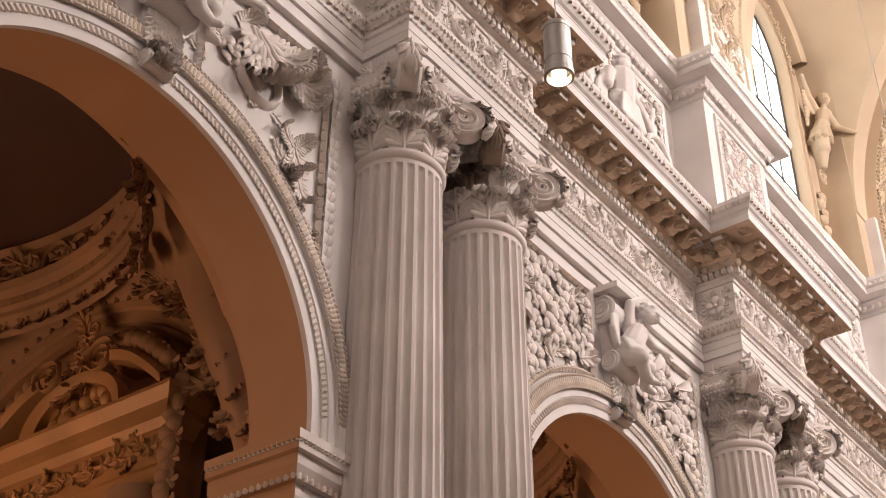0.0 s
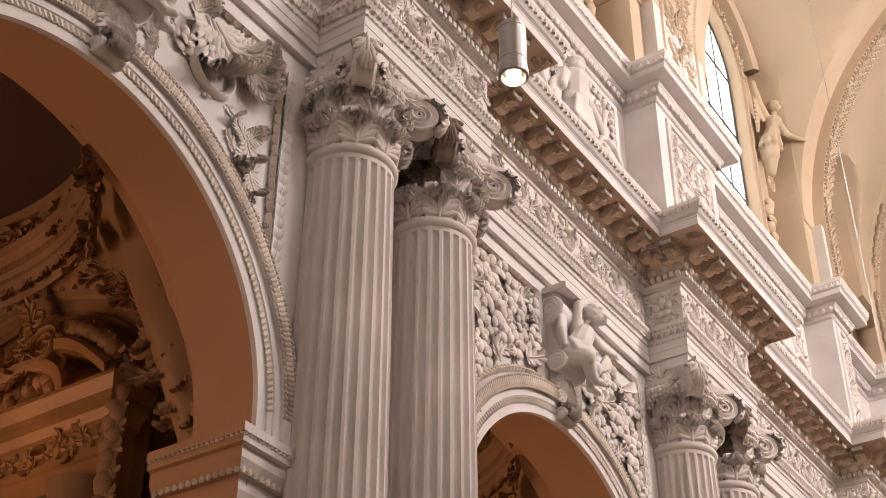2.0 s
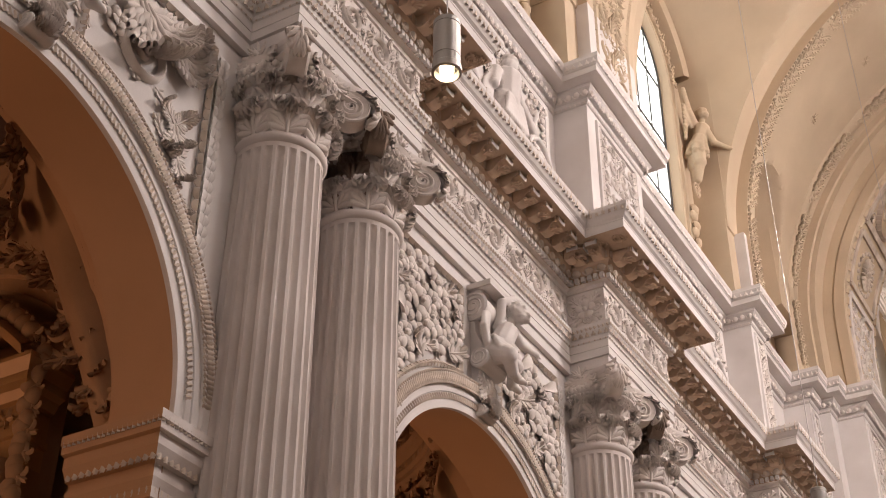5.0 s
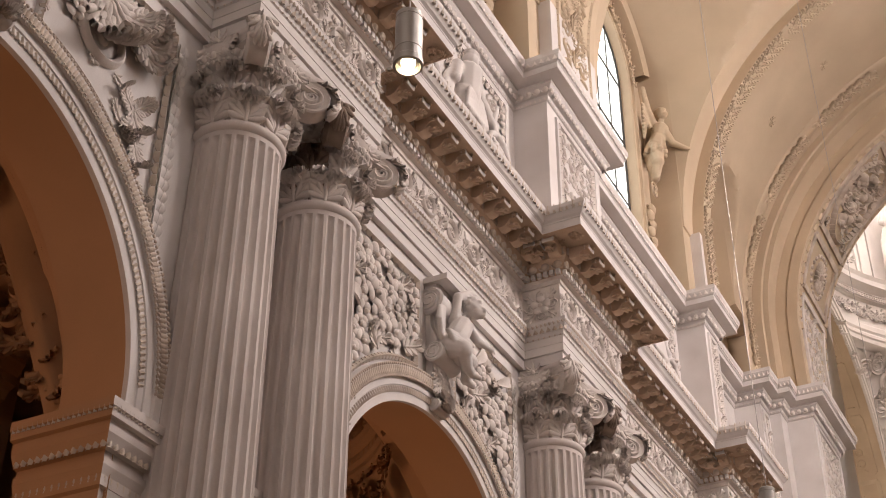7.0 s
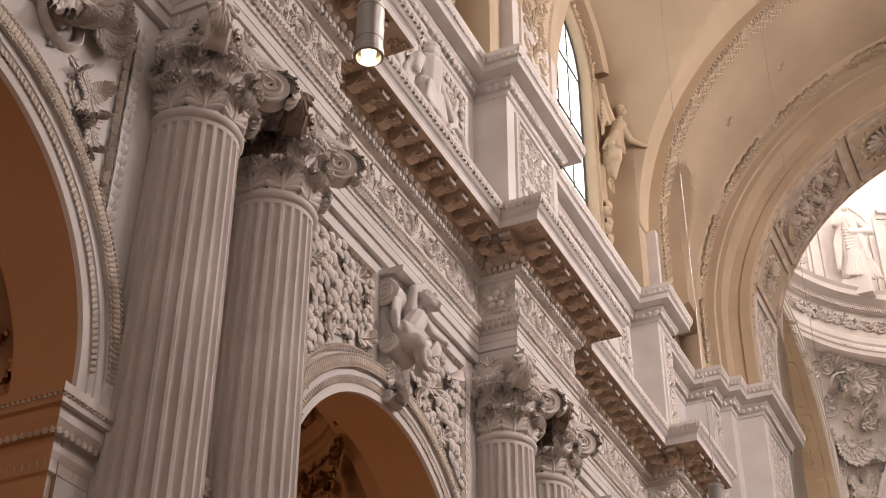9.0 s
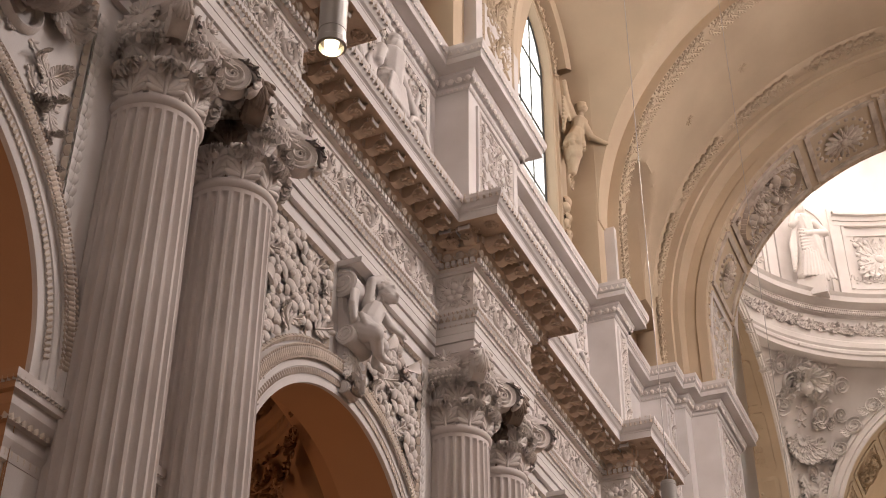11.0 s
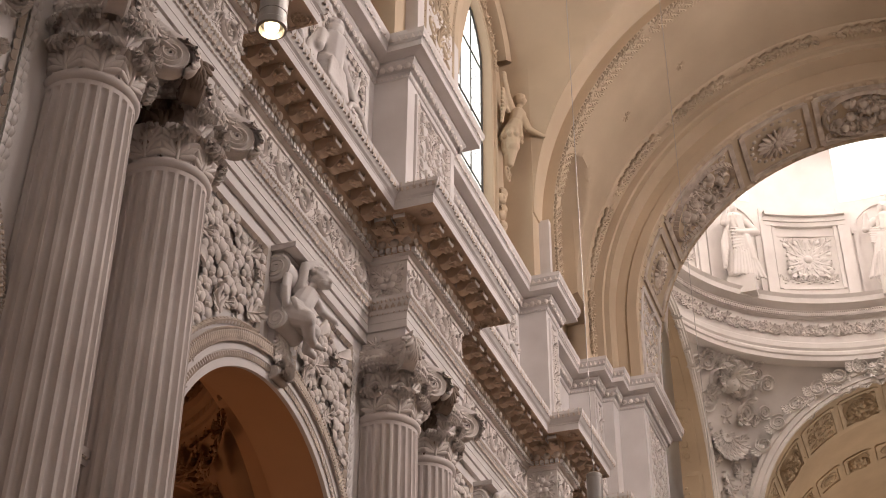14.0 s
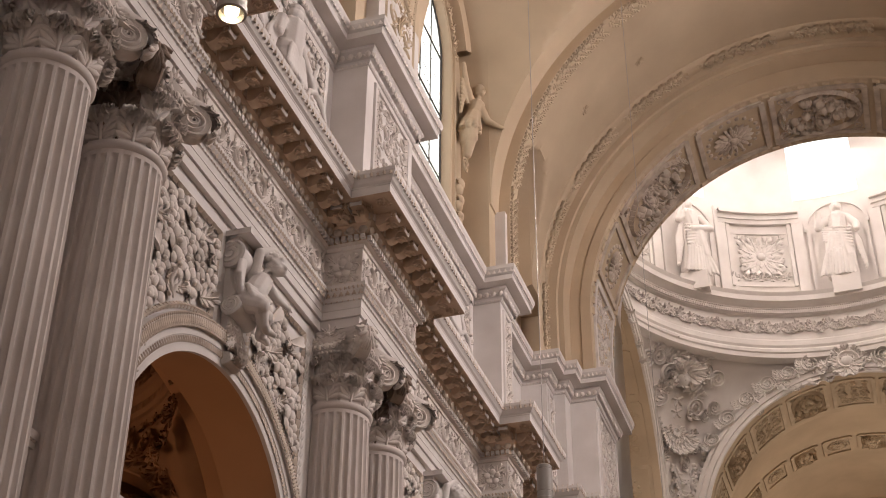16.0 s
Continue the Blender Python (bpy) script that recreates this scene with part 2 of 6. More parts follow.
def plume_shape(length=1.0, width=0.6, curl=0.0, lobes=3, fingers=1, bend=0.5, deep=0.09, nv=5, nu=3, spread=0.5, lift=0.12):
    """An acanthus leaf of separate rounded fingers that branch from a raised midrib over a thin blade; curl rolls its tip outwards (degrees)."""
    ts = np.linspace(0, 1.25, 51)
    phi = np.radians(curl) * np.clip((ts - bend) / (1 - bend), 0, 1.3) ** 1.2
    pv = np.concatenate([[0], np.cumsum(np.cos(phi[1:]) * 0.025)]) * length
    pw = np.concatenate([[0], np.cumsum(np.sin(phi[1:]) * 0.025)]) * length

    def on(u, t, h):
        h = h + lift * width * (2 * u / width) ** 2
        a = float(np.interp(t, ts, phi))
        return (u, float(np.interp(t, ts, pv)) - h * math.sin(a), float(np.interp(t, ts, pw)) + h * math.cos(a))

    items = []

    def finger(u0, t0, u1, t1, half, high):
        """A rounded ridge from one place of the blade to another, with sides that go down behind the blade."""
        du, dt = u1 - u0, (t1 - t0) * length
        n = math.hypot(du, dt) or 1
        px, pt = dt / n, -du / n / length
        v = []
        for i in range(nv):
            q = i / (nv - 1)
            k = half * (0.45 + 0.80 * math.sin(math.pi * (0.08 + 0.60 * q))) * (0.55 if i == nv - 1 else 1)
            c, d = u0 + du * q, t0 + (t1 - t0) * (q + 0.18 * q * q)
            row = [(-1.0, -0.9)] + [(-1 + 2 * (j + 0.5) / nu, 1 - 0.75 * (-1 + 2 * (j + 0.5) / nu) ** 2) for j in range(nu)] + [(1.0, -0.9)]
            for e, h in row:
                v.append(on(c + px * k * e, d + pt * k * e, high * h * (0.6 + 0.6 * math.sin(math.pi * q * 0.8))))
        items.append(((np.array(v), [f[::-1] for f in quads(nv, nu + 2)]), np.eye(4)))

    blade = []
    for i in range(6):
        t = i / 5
        half = 0.40 * width * (0.6 + 0.4 * math.sin(math.pi * min(1, 0.2 + 0.8 * t)))
        blade += [on(half * e, t, 0.0) for e in (-1, 0, 1)]
    items.append(((np.array(blade), [f[::-1] for f in quads(6, 3)]), np.eye(4)))
    for i in range(lobes):
        t = 0.10 + 0.66 * i / max(1, lobes - 1)
        reach = width * 0.5 * (0.80 + 0.30 * math.sin(math.pi * (0.2 + 0.7 * i / max(1, lobes - 1))))
        for side in (-1, 1):
            for k in range(fingers):
                e = 0 if fingers == 1 else k / (fingers - 1) - 0.5
                ang = radians(58 - 22 * i / max(1, lobes - 1)) - spread * e * 1.3
                long = reach * (1.0 - 0.30 * abs(e)) * (1.12 if fingers == 1 else 1.0)
                finger(side * 0.03 * width, t + 0.02 * (k + 1), side * long * math.sin(ang) * 1.1, t + 0.02 * (k + 1) + long * math.cos(ang) / length, width * (0.125 if fingers == 1 else 0.088), deep * width * (1.0 + 0.25 * e))
    for e in (-1, 0, 1) if fingers > 1 else (0,):
        finger(0.03 * width * e, 0.72, 0.15 * width * e, 1.0 - 0.04 * abs(e), width * 0.085, deep * width * 1.2)
    finger(0, 0.0, 0, 0.80, width * 0.07, deep * width * 1.5)
    return merge(*items)


LEAF = plume_shape(1, 0.66, 60, 3)
LEAF_FLAT = plume_shape(1, 0.54, 15, 3)
LEAF_LONG = plume_shape(1, 0.38, 60, 4)
LEAF_BIG = plume_shape(1, 0.62, 110, 4, 3, bend=0.45, deep=0.075, nv=6, nu=4, lift=0.05, spread=0.62)
LEAF_FINE = leaf_shape(1, 0.5, 0, 3, nv=8, nu=5)
SMALL_LEAF = leaf_shape(1, 0.8, 0, 1, nv=5, nu=3, cup=0.3)
SPIRAL = spiral_shape()
SPIRAL_FINE = spiral_shape(turns=2.3, tube=0.10, n=48)
BALL = ball_shape()
FLOWER5, FLOWER8 = flower_shape(5, wide=0.95), flower_shape(8, rings=2)
BLOSSOM4, BLOSSOM5 = blossom_shape(4), blossom_shape(5)
BUD = petal_shape(1.0, 0.55)
ROSETTE = merge((blossom_shape(18), turn(0, 1.0)), (blossom_shape(12), turn(0.2, 0.70, 0, 0, 0.06)), (blossom_shape(6), turn(0, 0.42, 0, 0, 0.14)))
EGG = merge((ball_shape(0.36, 0.8, 8, 3), np.diag([1, 1.25, 1, 1.0])), (spiral_shape(0.5, 0.5, 0.07, 9, 0.0, math.pi, 4), np.diag([1, 1.2, 1, 1.0])))


def facing(x, y, z, way="x", spin=0.0, s=1.0):
    """Matrix from u, v, w to a wall that looks along +x, -y or +y, or a soffit that looks down (w = -z)."""
    base = {"x": [[0, 0, 1], [1, 0, 0], [0, 1, 0]], "-y": [[1, 0, 0], [0, 0, -1], [0, 1, 0]], "y": [[-1, 0, 0], [0, 0, 1], [0, 1, 0]], "down": [[1, 0, 0], [0, 1, 0], [0, 0, -1]], "-x": [[0, 0, -1], [-1, 0, 0], [0, 1, 0]]}[way]
    m = np.eye(4)
    m[:3, :3], m[:3, 3] = np.array(base, float), (x, y, z)
    return m @ turn(spin, s)


rng = random.Random(7)


def rinceau(c, base, length, height, seed=1):
    """Scrolling acanthus that fills a strip; base puts its lower left corner on the wall."""
    r = random.Random(seed)
    n = max(1, round(length / (height * 1.05)))
    cell = length / n
    for k in range(n):
        up = 1 if k % 2 else -1
        cu, cv = (k + 0.5) * cell, height * (0.5 + 0.06 * up)
        flip = np.diag([1, up, 1, 1.0])
        c.add(SPIRAL, base @ turn(0, 1, cu, cv) @ flip @ turn(math.pi * 0.9, height * 0.36))
        c.add(FLOWER5, base @ turn(r.random() * 6, height * 0.15, cu, cv, 0.01))
        for q in range(8):
            a = 2 * math.pi * q / 8 + r.random() * 0.4
            d = height * (0.30 + 0.08 * r.random())
            c.add(LEAF_FLAT, base @ turn(0, 1, cu + d * math.cos(a), cv + d * math.sin(a)) @ flip @ turn(a * up - math.pi / 2 - 0.9, height * (0.22 + 0.12 * r.random())))
        for q in (-1, 1):
            c.add(LEAF, base @ turn(0, 1, (k + (q > 0)) * cell, height * (0.5 + 0.25 * q)) @ turn(q * 0.7 + r.random() * 0.5, height * 0.33))


def along(plan, out, step, gap=0.0):
    """Places on the plan's faces that the nave sees: (x, y, way, width of a step)."""
    ways = [(Vector(b) - Vector(a)).normalized() for a, b in zip(plan, plan[1:])]
    for i, w in enumerate(ways):
        n = Vector((w.y, -w.x))
        name = {(1, 0): "x", (0, -1): "-y", (0, 1): "y", (-1, 0): "-x"}[(round(n.x), round(n.y))]
        a, b = Vector(plan[i]), Vector(plan[i + 1])
        for end, other in ((0, i - 1), (1, i + 1)):
            if 0 <= other < len(ways):
                cross = (ways[other].cross(w) if end == 0 else w.cross(ways[other]))
                grow = out if cross > 0 else -out
                if end == 0:
                    a = a - w * grow
                else:
                    b = b + w * grow
        span = (b - a).dot(w) - 2 * gap
        k = max(1, round(span / step))
        if span < step * 0.5:
            continue
        for j in range(k):
            p = a + w * (gap + span * (j + 0.5) / k) + n * out
            yield p.x, p.y, name, span / k


def seen(y):
    return 4.0 < y < 36.0


def figure(name, limbs, material_, voxel=0.03, parent=None, label="", category=""):
    """A statue as one plain mesh: rounded limbs (x, y, z, radius to x, y, z, radius) melted together."""
    c = Carving()
    ring = 10
    for x0, y0, z0, r0, x1, y1, z1, r1 in limbs:
        p, q = Vector((x0, y0, z0)), Vector((x1, y1, z1))
        d = q - p
        m = d.to_track_quat("Z", "Y").to_matrix() if d.length > 1e-6 else Matrix.Identity(3)
        v = []
        for k in range(9):
            a = -math.pi / 2 + math.pi * k / 8
            r, base = (r0, p) if k < 4.5 else (r1, q)
            for j in range(ring):
                b = 2 * math.pi * j / ring
                v.append(tuple(base + m @ Vector((max(0.02, math.cos(a)) * r * math.cos(b), max(0.02, math.cos(a)) * r * math.sin(b), r * math.sin(a)))))
        f = quads(9, ring, True) + [tuple(range(ring - 1, -1, -1)), tuple(range(8 * ring, 9 * ring))]
        c.add((np.array(v), f), np.eye(4))
    ob = c.link(name, material_, parent)
    mod = ob.modifiers.new("melt", "REMESH")
    mod.mode, mod.voxel_size, mod.use_smooth_shade = "VOXEL", voxel, True
    sm = ob.modifiers.new("soften", "SMOOTH")
    sm.iterations = 2
    return tagged(ob, label, category)


# ---- plan ----
NAVE_X, VAULT_Z, VAULT_R = 7.41, 19.9, 7.62
RECESS = -0.66
BLOCKS = [(-0.97, 1.66), (7.40, 10.02), (15.77, 18.40), (24.40, 25.60)]
PEDESTALS = [(-0.87, 1.56), (7.50, 9.92), (15.88, 18.30), (24.50, 25.40)]
ARCH_R, ARCH_Z, IMPOST_Z = 2.47, 7.35, 7.16
ARCH_Z_TOP, FRIEZE_Z, CORNICE_Z, ATTIC_Z = 12.46, 12.73, 14.40, 18.52
ARCHES = [-3.85, 4.52, 12.89, 21.40]


def stepped(recess, front, blocks, start, end):
    plan = [(recess, start)]
    for a, b in blocks:
        plan += [(recess, a), (front, a), (front, b), (recess, b)]
    return plan + end


ENT_PLAN = stepped(RECESS, 0.0, BLOCKS, -12.0, [(RECESS, 28.98), (-0.06, 28.98), (-0.06, 29.62), (0.24, 29.62), (0.24, 30.2), (0.88, 30.2), (0.88, 32.7), (-1.45, 32.7), (-1.45, 36.0)])
ATTIC_PLAN = stepped(-0.78, -0.12, PEDESTALS, -12.0, [(-0.78, 28.70), (-0.11, 28.70), (-0.11, 29.43), (0.19, 29.43), (0.19, 30.02), (0.86, 30.02), (0.86, 32.62), (-1.45, 32.62), (-1.45, 36.0)])

# ---- setting: floor and nave wall ----
floor = tagged(link("floor", box(-9, 26, -14, 75, -0.3, 0.0), PALE), "pale stone church floor", "floor", kind="structure")


def arch_wall(bm, x, y0, y1, z0, z1, cy, cz, r, n=48):
    """A wall face in the plane x with one arched opening down to z0."""
    pts = [(cy + r * math.cos(math.pi * k / n), cz + r * math.sin(math.pi * k / n)) for k in range(n + 1)]
    grid(bm, [[(x, y, z), (x, y, z1)] for y, z in pts])
    for s in ((cy + r, y1), (y0, cy - r)):
        grid(bm, [[(x, s[0], z0), (x, s[0], z1)], [(x, s[1], z0), (x, s[1], z1)]])


wall = tagged(new("wall_north"), "white stucco nave wall with arcade arches", "wall", kind="structure")
for i, cy in enumerate(ARCHES):
    y0 = -12.0 if i == 0 else (ARCHES[i - 1] + cy) / 2
    y1 = 29.7 if i == 3 else (cy + ARCHES[i + 1]) / 2
    bm = bmesh.new()
    arch_wall(bm, -0.74, y0, y1, 0, 13.0, cy, ARCH_Z, ARCH_R)
    part("wall_face", bm, STUCCO, wall)
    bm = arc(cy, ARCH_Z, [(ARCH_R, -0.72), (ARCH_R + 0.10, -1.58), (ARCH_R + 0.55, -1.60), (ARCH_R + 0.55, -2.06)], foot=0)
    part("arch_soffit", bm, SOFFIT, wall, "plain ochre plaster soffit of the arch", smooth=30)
    bm = bmesh.new()
    arch_wall(bm, -2.0, y0, y1, 0, 13.0, cy, ARCH_Z, ARCH_R + 0.55)
    bmesh.ops.reverse_faces(bm, faces=bm.faces)
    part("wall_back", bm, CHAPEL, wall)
part("wall_core", box(-1.9, -0.9, -12, 29.7, 13.0, 18.4), STUCCO, wall)

# ---- entablature ----
ent = tagged(new("entablature"), "white stucco entablature with carved frieze and deep cornice", "entablature", kind="structure")
A0 = 11.99
part("architrave", run(ENT_PLAN, [(-0.35, A0), (0.0, A0), (0.0, 12.14), (-0.012, 12.145), (-0.012, 12.165), (0.03, 12.17), (0.03, 12.29), (0.02, 12.295), (0.02, 12.31), (0.03, 12.315), (0.03, 12.44), (0.05, 12.46), (0.055, 12.52), (0.10, 12.60), (0.12, 12.66), (0.12, 12.73), (0.0, 12.735)]), STUCCO, ent)
part("frieze", run(ENT_PLAN, [(0.0, 12.735), (0.0, 13.42), (0.03, 13.43), (0.03, 13.50), (0.10, 13.52)]), CARVED, ent)
part("bed_moulding", run(ENT_PLAN, [(0.10, 13.52), (0.10, 13.62), (0.14, 13.63), (0.20, 13.74), (0.24, 13.78), (0.24, 13.95), (0.28, 13.96)]), DUST_SHADE, ent)
part("cornice_soffit", run(ENT_PLAN, [(0.28, 13.96), (0.66, 13.96), (0.66, 13.94), (0.70, 13.94)]), DUST_SHADE, ent, "underside browned by dust and painted shade")
part("cornice", run(ENT_PLAN, [(0.70, 13.94), (0.70, 14.08), (0.71, 14.09), (0.71, 14.11), (0.75, 14.14), (0.80, 14.22), (0.825, 14.28), (0.825, 14.34), (-0.3, 14.40), (-0.9, 14.40)]), STUCCO, ent)

# ---- attic ----
attic = tagged(new("attic"), "white stucco attic storey with pedestals and relief panels", "attic", kind="structure")
part("attic_wall", run(ATTIC_PLAN, [(0.05, 14.36), (0.05, 14.66), (0.0, 14.70), (0.0, 17.42), (0.03, 17.43)]), STUCCO, attic)
part("attic_cornice", run(ATTIC_PLAN, [(0.03, 17.43), (0.05, 17.46), (0.05, 17.53), (0.16, 17.66), (0.18, 17.68), (0.18, 17.74), (0.40, 17.76), (0.40, 17.88), (0.42, 17.90), (0.47, 18.03), (0.47, 18.12), (-0.6, 18.16)]), STUCCO, attic)

# ---- vault ----
vault = tagged(new("ceiling"), "cream plaster barrel vault with lunettes over the windows", "ceiling", kind="structure")

WIN_X = -0.95


def vault_height(x, y, yc, wide=2.55, rise=23.55):
    t = VAULT_R ** 2 - (x - NAVE_X) ** 2
    zb = VAULT_Z + math.sqrt(t) if t > 0 else -1
    w = wide ** 2 - (y - yc) ** 2
    zl = rise + 0.30 * (x - WIN_X) + 0.90 * math.sqrt(w) if w > 0 else -1
    return max(zb, zl, 19.9)


def vault_bay(y0, y1, yc, side=1, wide=2.55, rise=23.55):
    bm = bmesh.new()
    xs = [-1.0, -0.8, -0.6, -0.4] + [NAVE_X - VAULT_R * math.cos(radians(a)) for a in [0.4 + 89.6 * (k / 60) ** 1.3 for k in range(61)]]
    rows = []
    for k in range(73):
        y = y0 + (y1 - y0) * k / 72
        row = [(x, y, vault_height(x, y, yc, wide, rise)) for x in xs]
        rows.append([(2 * NAVE_X - p[0], p[1], p[2]) for p in row] if side < 0 else row)
    grid(bm, rows)
    return bm


for y0, y1, yc in ((-12.0, 0.3, -3.85), (0.3, 8.71, 4.52), (8.71, 17.09, 12.89), (17.09, 25.0, 21.5), (25.0, 30.6, 26.72)):
    for side in (1, -1):
        link("vault_bay", vault_bay(y0, y1, yc, side, 1.2 if y0 == 25.0 else 2.55, 21.6 if y0 == 25.0 else 23.55), VAULT, vault, smooth=40)

# lunette wall with window opening
win_wall = tagged(new("wall_clerestory"), "cream plaster clerestory wall", "wall", kind="structure")
for yc in (4.52, 12.89, 21.5):
    bm = bmesh.new()
    arch_wall(bm, WIN_X, yc - 4.15, yc + 4.15, 17.9, 26.6, yc, 23.75, 1.6)
    part("lunette_wall", bm, VAULT, win_wall)
    part("window_reveal", arc(yc, 23.75, [(1.6, WIN_X), (1.57, WIN_X - 0.20)], foot=18.1), VAULT, win_wall)
part("lunette_wall", box(-1.15, -0.93, 25.4, 30.3, 17.9, 24.2), VAULT, win_wall)
for a, b in PEDESTALS:
    part("springer", box(-1.1, 0.0, a + 0.1, b - 0.1, 18.1, 20.0), STUCCO, win_wall)
    part("springer_wall", box(-1.1, -0.25, a - 0.4, b + 0.4, 18.1, 23.6), VAULT, win_wall)
backdrop = tagged(link("backdrop", box(-4.2, -4.0, -20, 33.5, 14.6, 45), DAYLIGHT), "overexposed white sky behind the windows", "sky", kind="structure")

# ---- crossing ----
crossing = tagged(new("crossing"), "cream stucco crossing with pendentives and arches", "crossing", kind="structure")
CX, CY, RING_Z, RING_R, HALF = 7.41, 43.9, 30.15, 8.95, 8.95
XR, XZ, ARCH_Y0, ARCH_Y1 = 6.52, 20.0, 30.1, 32.9
FXR, FXZ, SIDE_X = 6.58, 22.13, 8.0
part("arch_soffit", arc_x(CX, XZ, [(XR, ARCH_Y0), (XR, ARCH_Y1), (XR + 1.6, ARCH_Y1 + 0.05), (XR + 1.6, 34.95)], foot=18.1), VAULT, crossing, smooth=30)
part("arch_face", arc_x(CX, XZ, [(XR, ARCH_Y0), (XR + 0.03, ARCH_Y0 - 0.04), (XR + 0.30, ARCH_Y0 - 0.04), (XR + 0.33, ARCH_Y0), (XR + 0.62, ARCH_Y0), (XR + 0.66, ARCH_Y0 - 0.55), (XR + 0.80, ARCH_Y0 - 0.55), (XR + 0.84, ARCH_Y0 - 0.60), (XR + 3.0, ARCH_Y0 - 0.60)], foot=18.1), VAULT, crossing, smooth=30)


def pendentive(q):
    bm = bmesh.new()
    n, m = 28, 6
    low = [(FXR * math.sin(math.pi / 2 * k / n), HALF, FXZ + FXR * math.cos(math.pi / 2 * k / n)) for k in range(n + 1)]
    low += [(FXR + (SIDE_X - FXR) * k / m, HALF - (HALF - FXR) * k / m, FXZ) for k in range(1, m)]
    low += [(SIDE_X, x, z) for x, y, z in reversed(low[:n + 1])]
    rows = []
    for k, p in enumerate(low):
        a = math.pi / 2 * k / (len(low) - 1)
        top = (RING_R * math.sin(a), RING_R * math.cos(a), RING_Z)
        row = []
        for j in range(13):
            t = j / 12
            v = Vector(p).lerp(Vector(top), t)
            bulge = 1 + 0.10 * math.sin(math.pi * t) * math.sin(2 * a)
            row.append((CX + q[0] * v.x * bulge, CY + q[1] * v.y * bulge, v.z))
        rows.append(row)
    grid(bm, rows)
    # pier below the springing
    c = [(FXR, HALF), (SIDE_X, FXR)]
    grid(bm, [[(CX + q[0] * x, CY + q[1] * y, 0), (CX + q[0] * x, CY + q[1] * y, FXZ)] for x, y in c])
    return bm


for q in ((-1, 1), (1, 1), (-1, -1), (1, -1)):
    part("pendentive", pendentive(q), DRUM, crossing, smooth=60)
ring = [(RING_R + o, RING_Z + z) for o, z in ((0.3, -0.60), (0.0, -0.55), (-0.10, -0.50), (-0.10, -0.30), (-0.16, -0.25), (-0.16, -0.12), (-0.06, 0.0), (-0.12, 0.10), (-0.1, 0.35), (0.0, 0.45), (0.0, 1.55), (-0.15, 1.62), (-0.2, 1.8), (-0.2, 1.9), (-0.35, 2.0), (-0.55, 2.1), (-0.55, 2.35), (-0.65, 2.5), (0.2, 2.6))]
part("dome_ring", lathe(ring, 96, at=(CX, CY, 0)), DRUM, crossing, smooth=30)
part("drum", lathe([(RING_R + 0.2, RING_Z + 2.4), (RING_R + 0.2, 43.5)], 64, at=(CX, CY, 0)), DRUM, crossing, smooth=30)
part("dome", lathe([((RING_R + 0.2) * math.cos(radians(a)), 43.5 + 9.1 * math.sin(radians(a))) for a in range(0, 91, 6)], 64, at=(CX, CY, 0)), DRUM, crossing, smooth=60)
far = CY + HALF
part("arch_soffit", arc_x(CX, FXZ, [(FXR, far), (FXR, far + 3.5), (FXR + 0.8, far + 3.5), (FXR + 0.8, far + 16)], foot=0), VAULT, crossing, smooth=30)
left = CX - SIDE_X
part("arch_soffit", arc(CY, FXZ, [(FXR, left), (FXR, left - 3.5), (FXR + 0.8, left - 3.5), (FXR + 0.8, left - 8)], foot=0), VAULT, crossing, smooth=30)
part("arch_soffit", arc(CY, FXZ, [(FXR, CX + SIDE_X), (FXR, CX + HALF + 8)], foot=0), VAULT, crossing, smooth=30)
part("wall_choir", box(-4, 20, far + 16, far + 16.5, 0, 32), VAULT, crossing)
part("wall_transept", box(left - 8.5, left - 8, CY - 9, CY + 9, 0, 32), VAULT, crossing)
part("wall_transept", box(CX + HALF + 8, CX + HALF + 8.5, CY - 9, CY + 9, 0, 32), VAULT, crossing)
part("pier_face", box(-1.0, 0.86, 30.2, 32.7, 0, 12.0), STUCCO, crossing)
part("pier_face", box(-1.0, -0.06, 29.0, 30.2, 0, 12.0), STUCCO, crossing)

# ---- unseen side ----
south = tagged(new("wall_south"), "white stucco south nave wall", "wall", kind="structure")
for cy in ARCHES:
    bm = bmesh.new()
    arch_wall(bm, 15.5, cy - 4.2, cy + 4.2, 0, 18.5, cy, ARCH_Z, ARCH_R)
    part("wall_face", bm, STUCCO, south)
    part("arch_soffit", arc(cy, ARCH_Z, [(ARCH_R, 15.5), (ARCH_R, 16.6)], foot=0), SOFFIT, south)
part("wall_face", box(15.5, 16.0, 25.5, 34, 0, 18.5), STUCCO, south)
# Unseen dark boxes behind the south arches, added to lessen bounced light.
part("chapel_back", box(19.6, 20.0, -12, 34, 0, 14.0), CHAPEL_SHADE, south)
part("chapel_ceiling", box(15.6, 20.0, -12, 34, 13.0, 13.4), CHAPEL_SHADE, south)
part("wall_face", box(15.85, 16.2, -12, 34, 18.0, 27.6), STUCCO, south)
part("wall_west", box(-2.5, 18, -12.4, -12, 0, 29), STUCCO, south)
DAY = (1.0, 0.872, 0.83)
for yc, watts in ((4.52, 680), (12.89, 1700), (21.5, 5400)):
    window_light((15.3, yc, 20.6), (2.0, yc - (5.0 if yc < 20 else 2.0), 12.5), 2.6, 4.4, watts, DAY)
# Added fill from the west end, where no window is built.
window_light((7.4, -11.5, 13.0), (3.0, 8.0, 8.0), 4.0, 6.0, 500, DAY)
for a in range(0, 360, 45):
    p = (CX + 8.6 * math.cos(radians(a - 5)), CY + 8.6 * math.sin(radians(a - 5)), 40.8)
    window_light(p, (CX, CY, 31), 2.2, 4.2, 940, (1.0, 0.87, 0.82))

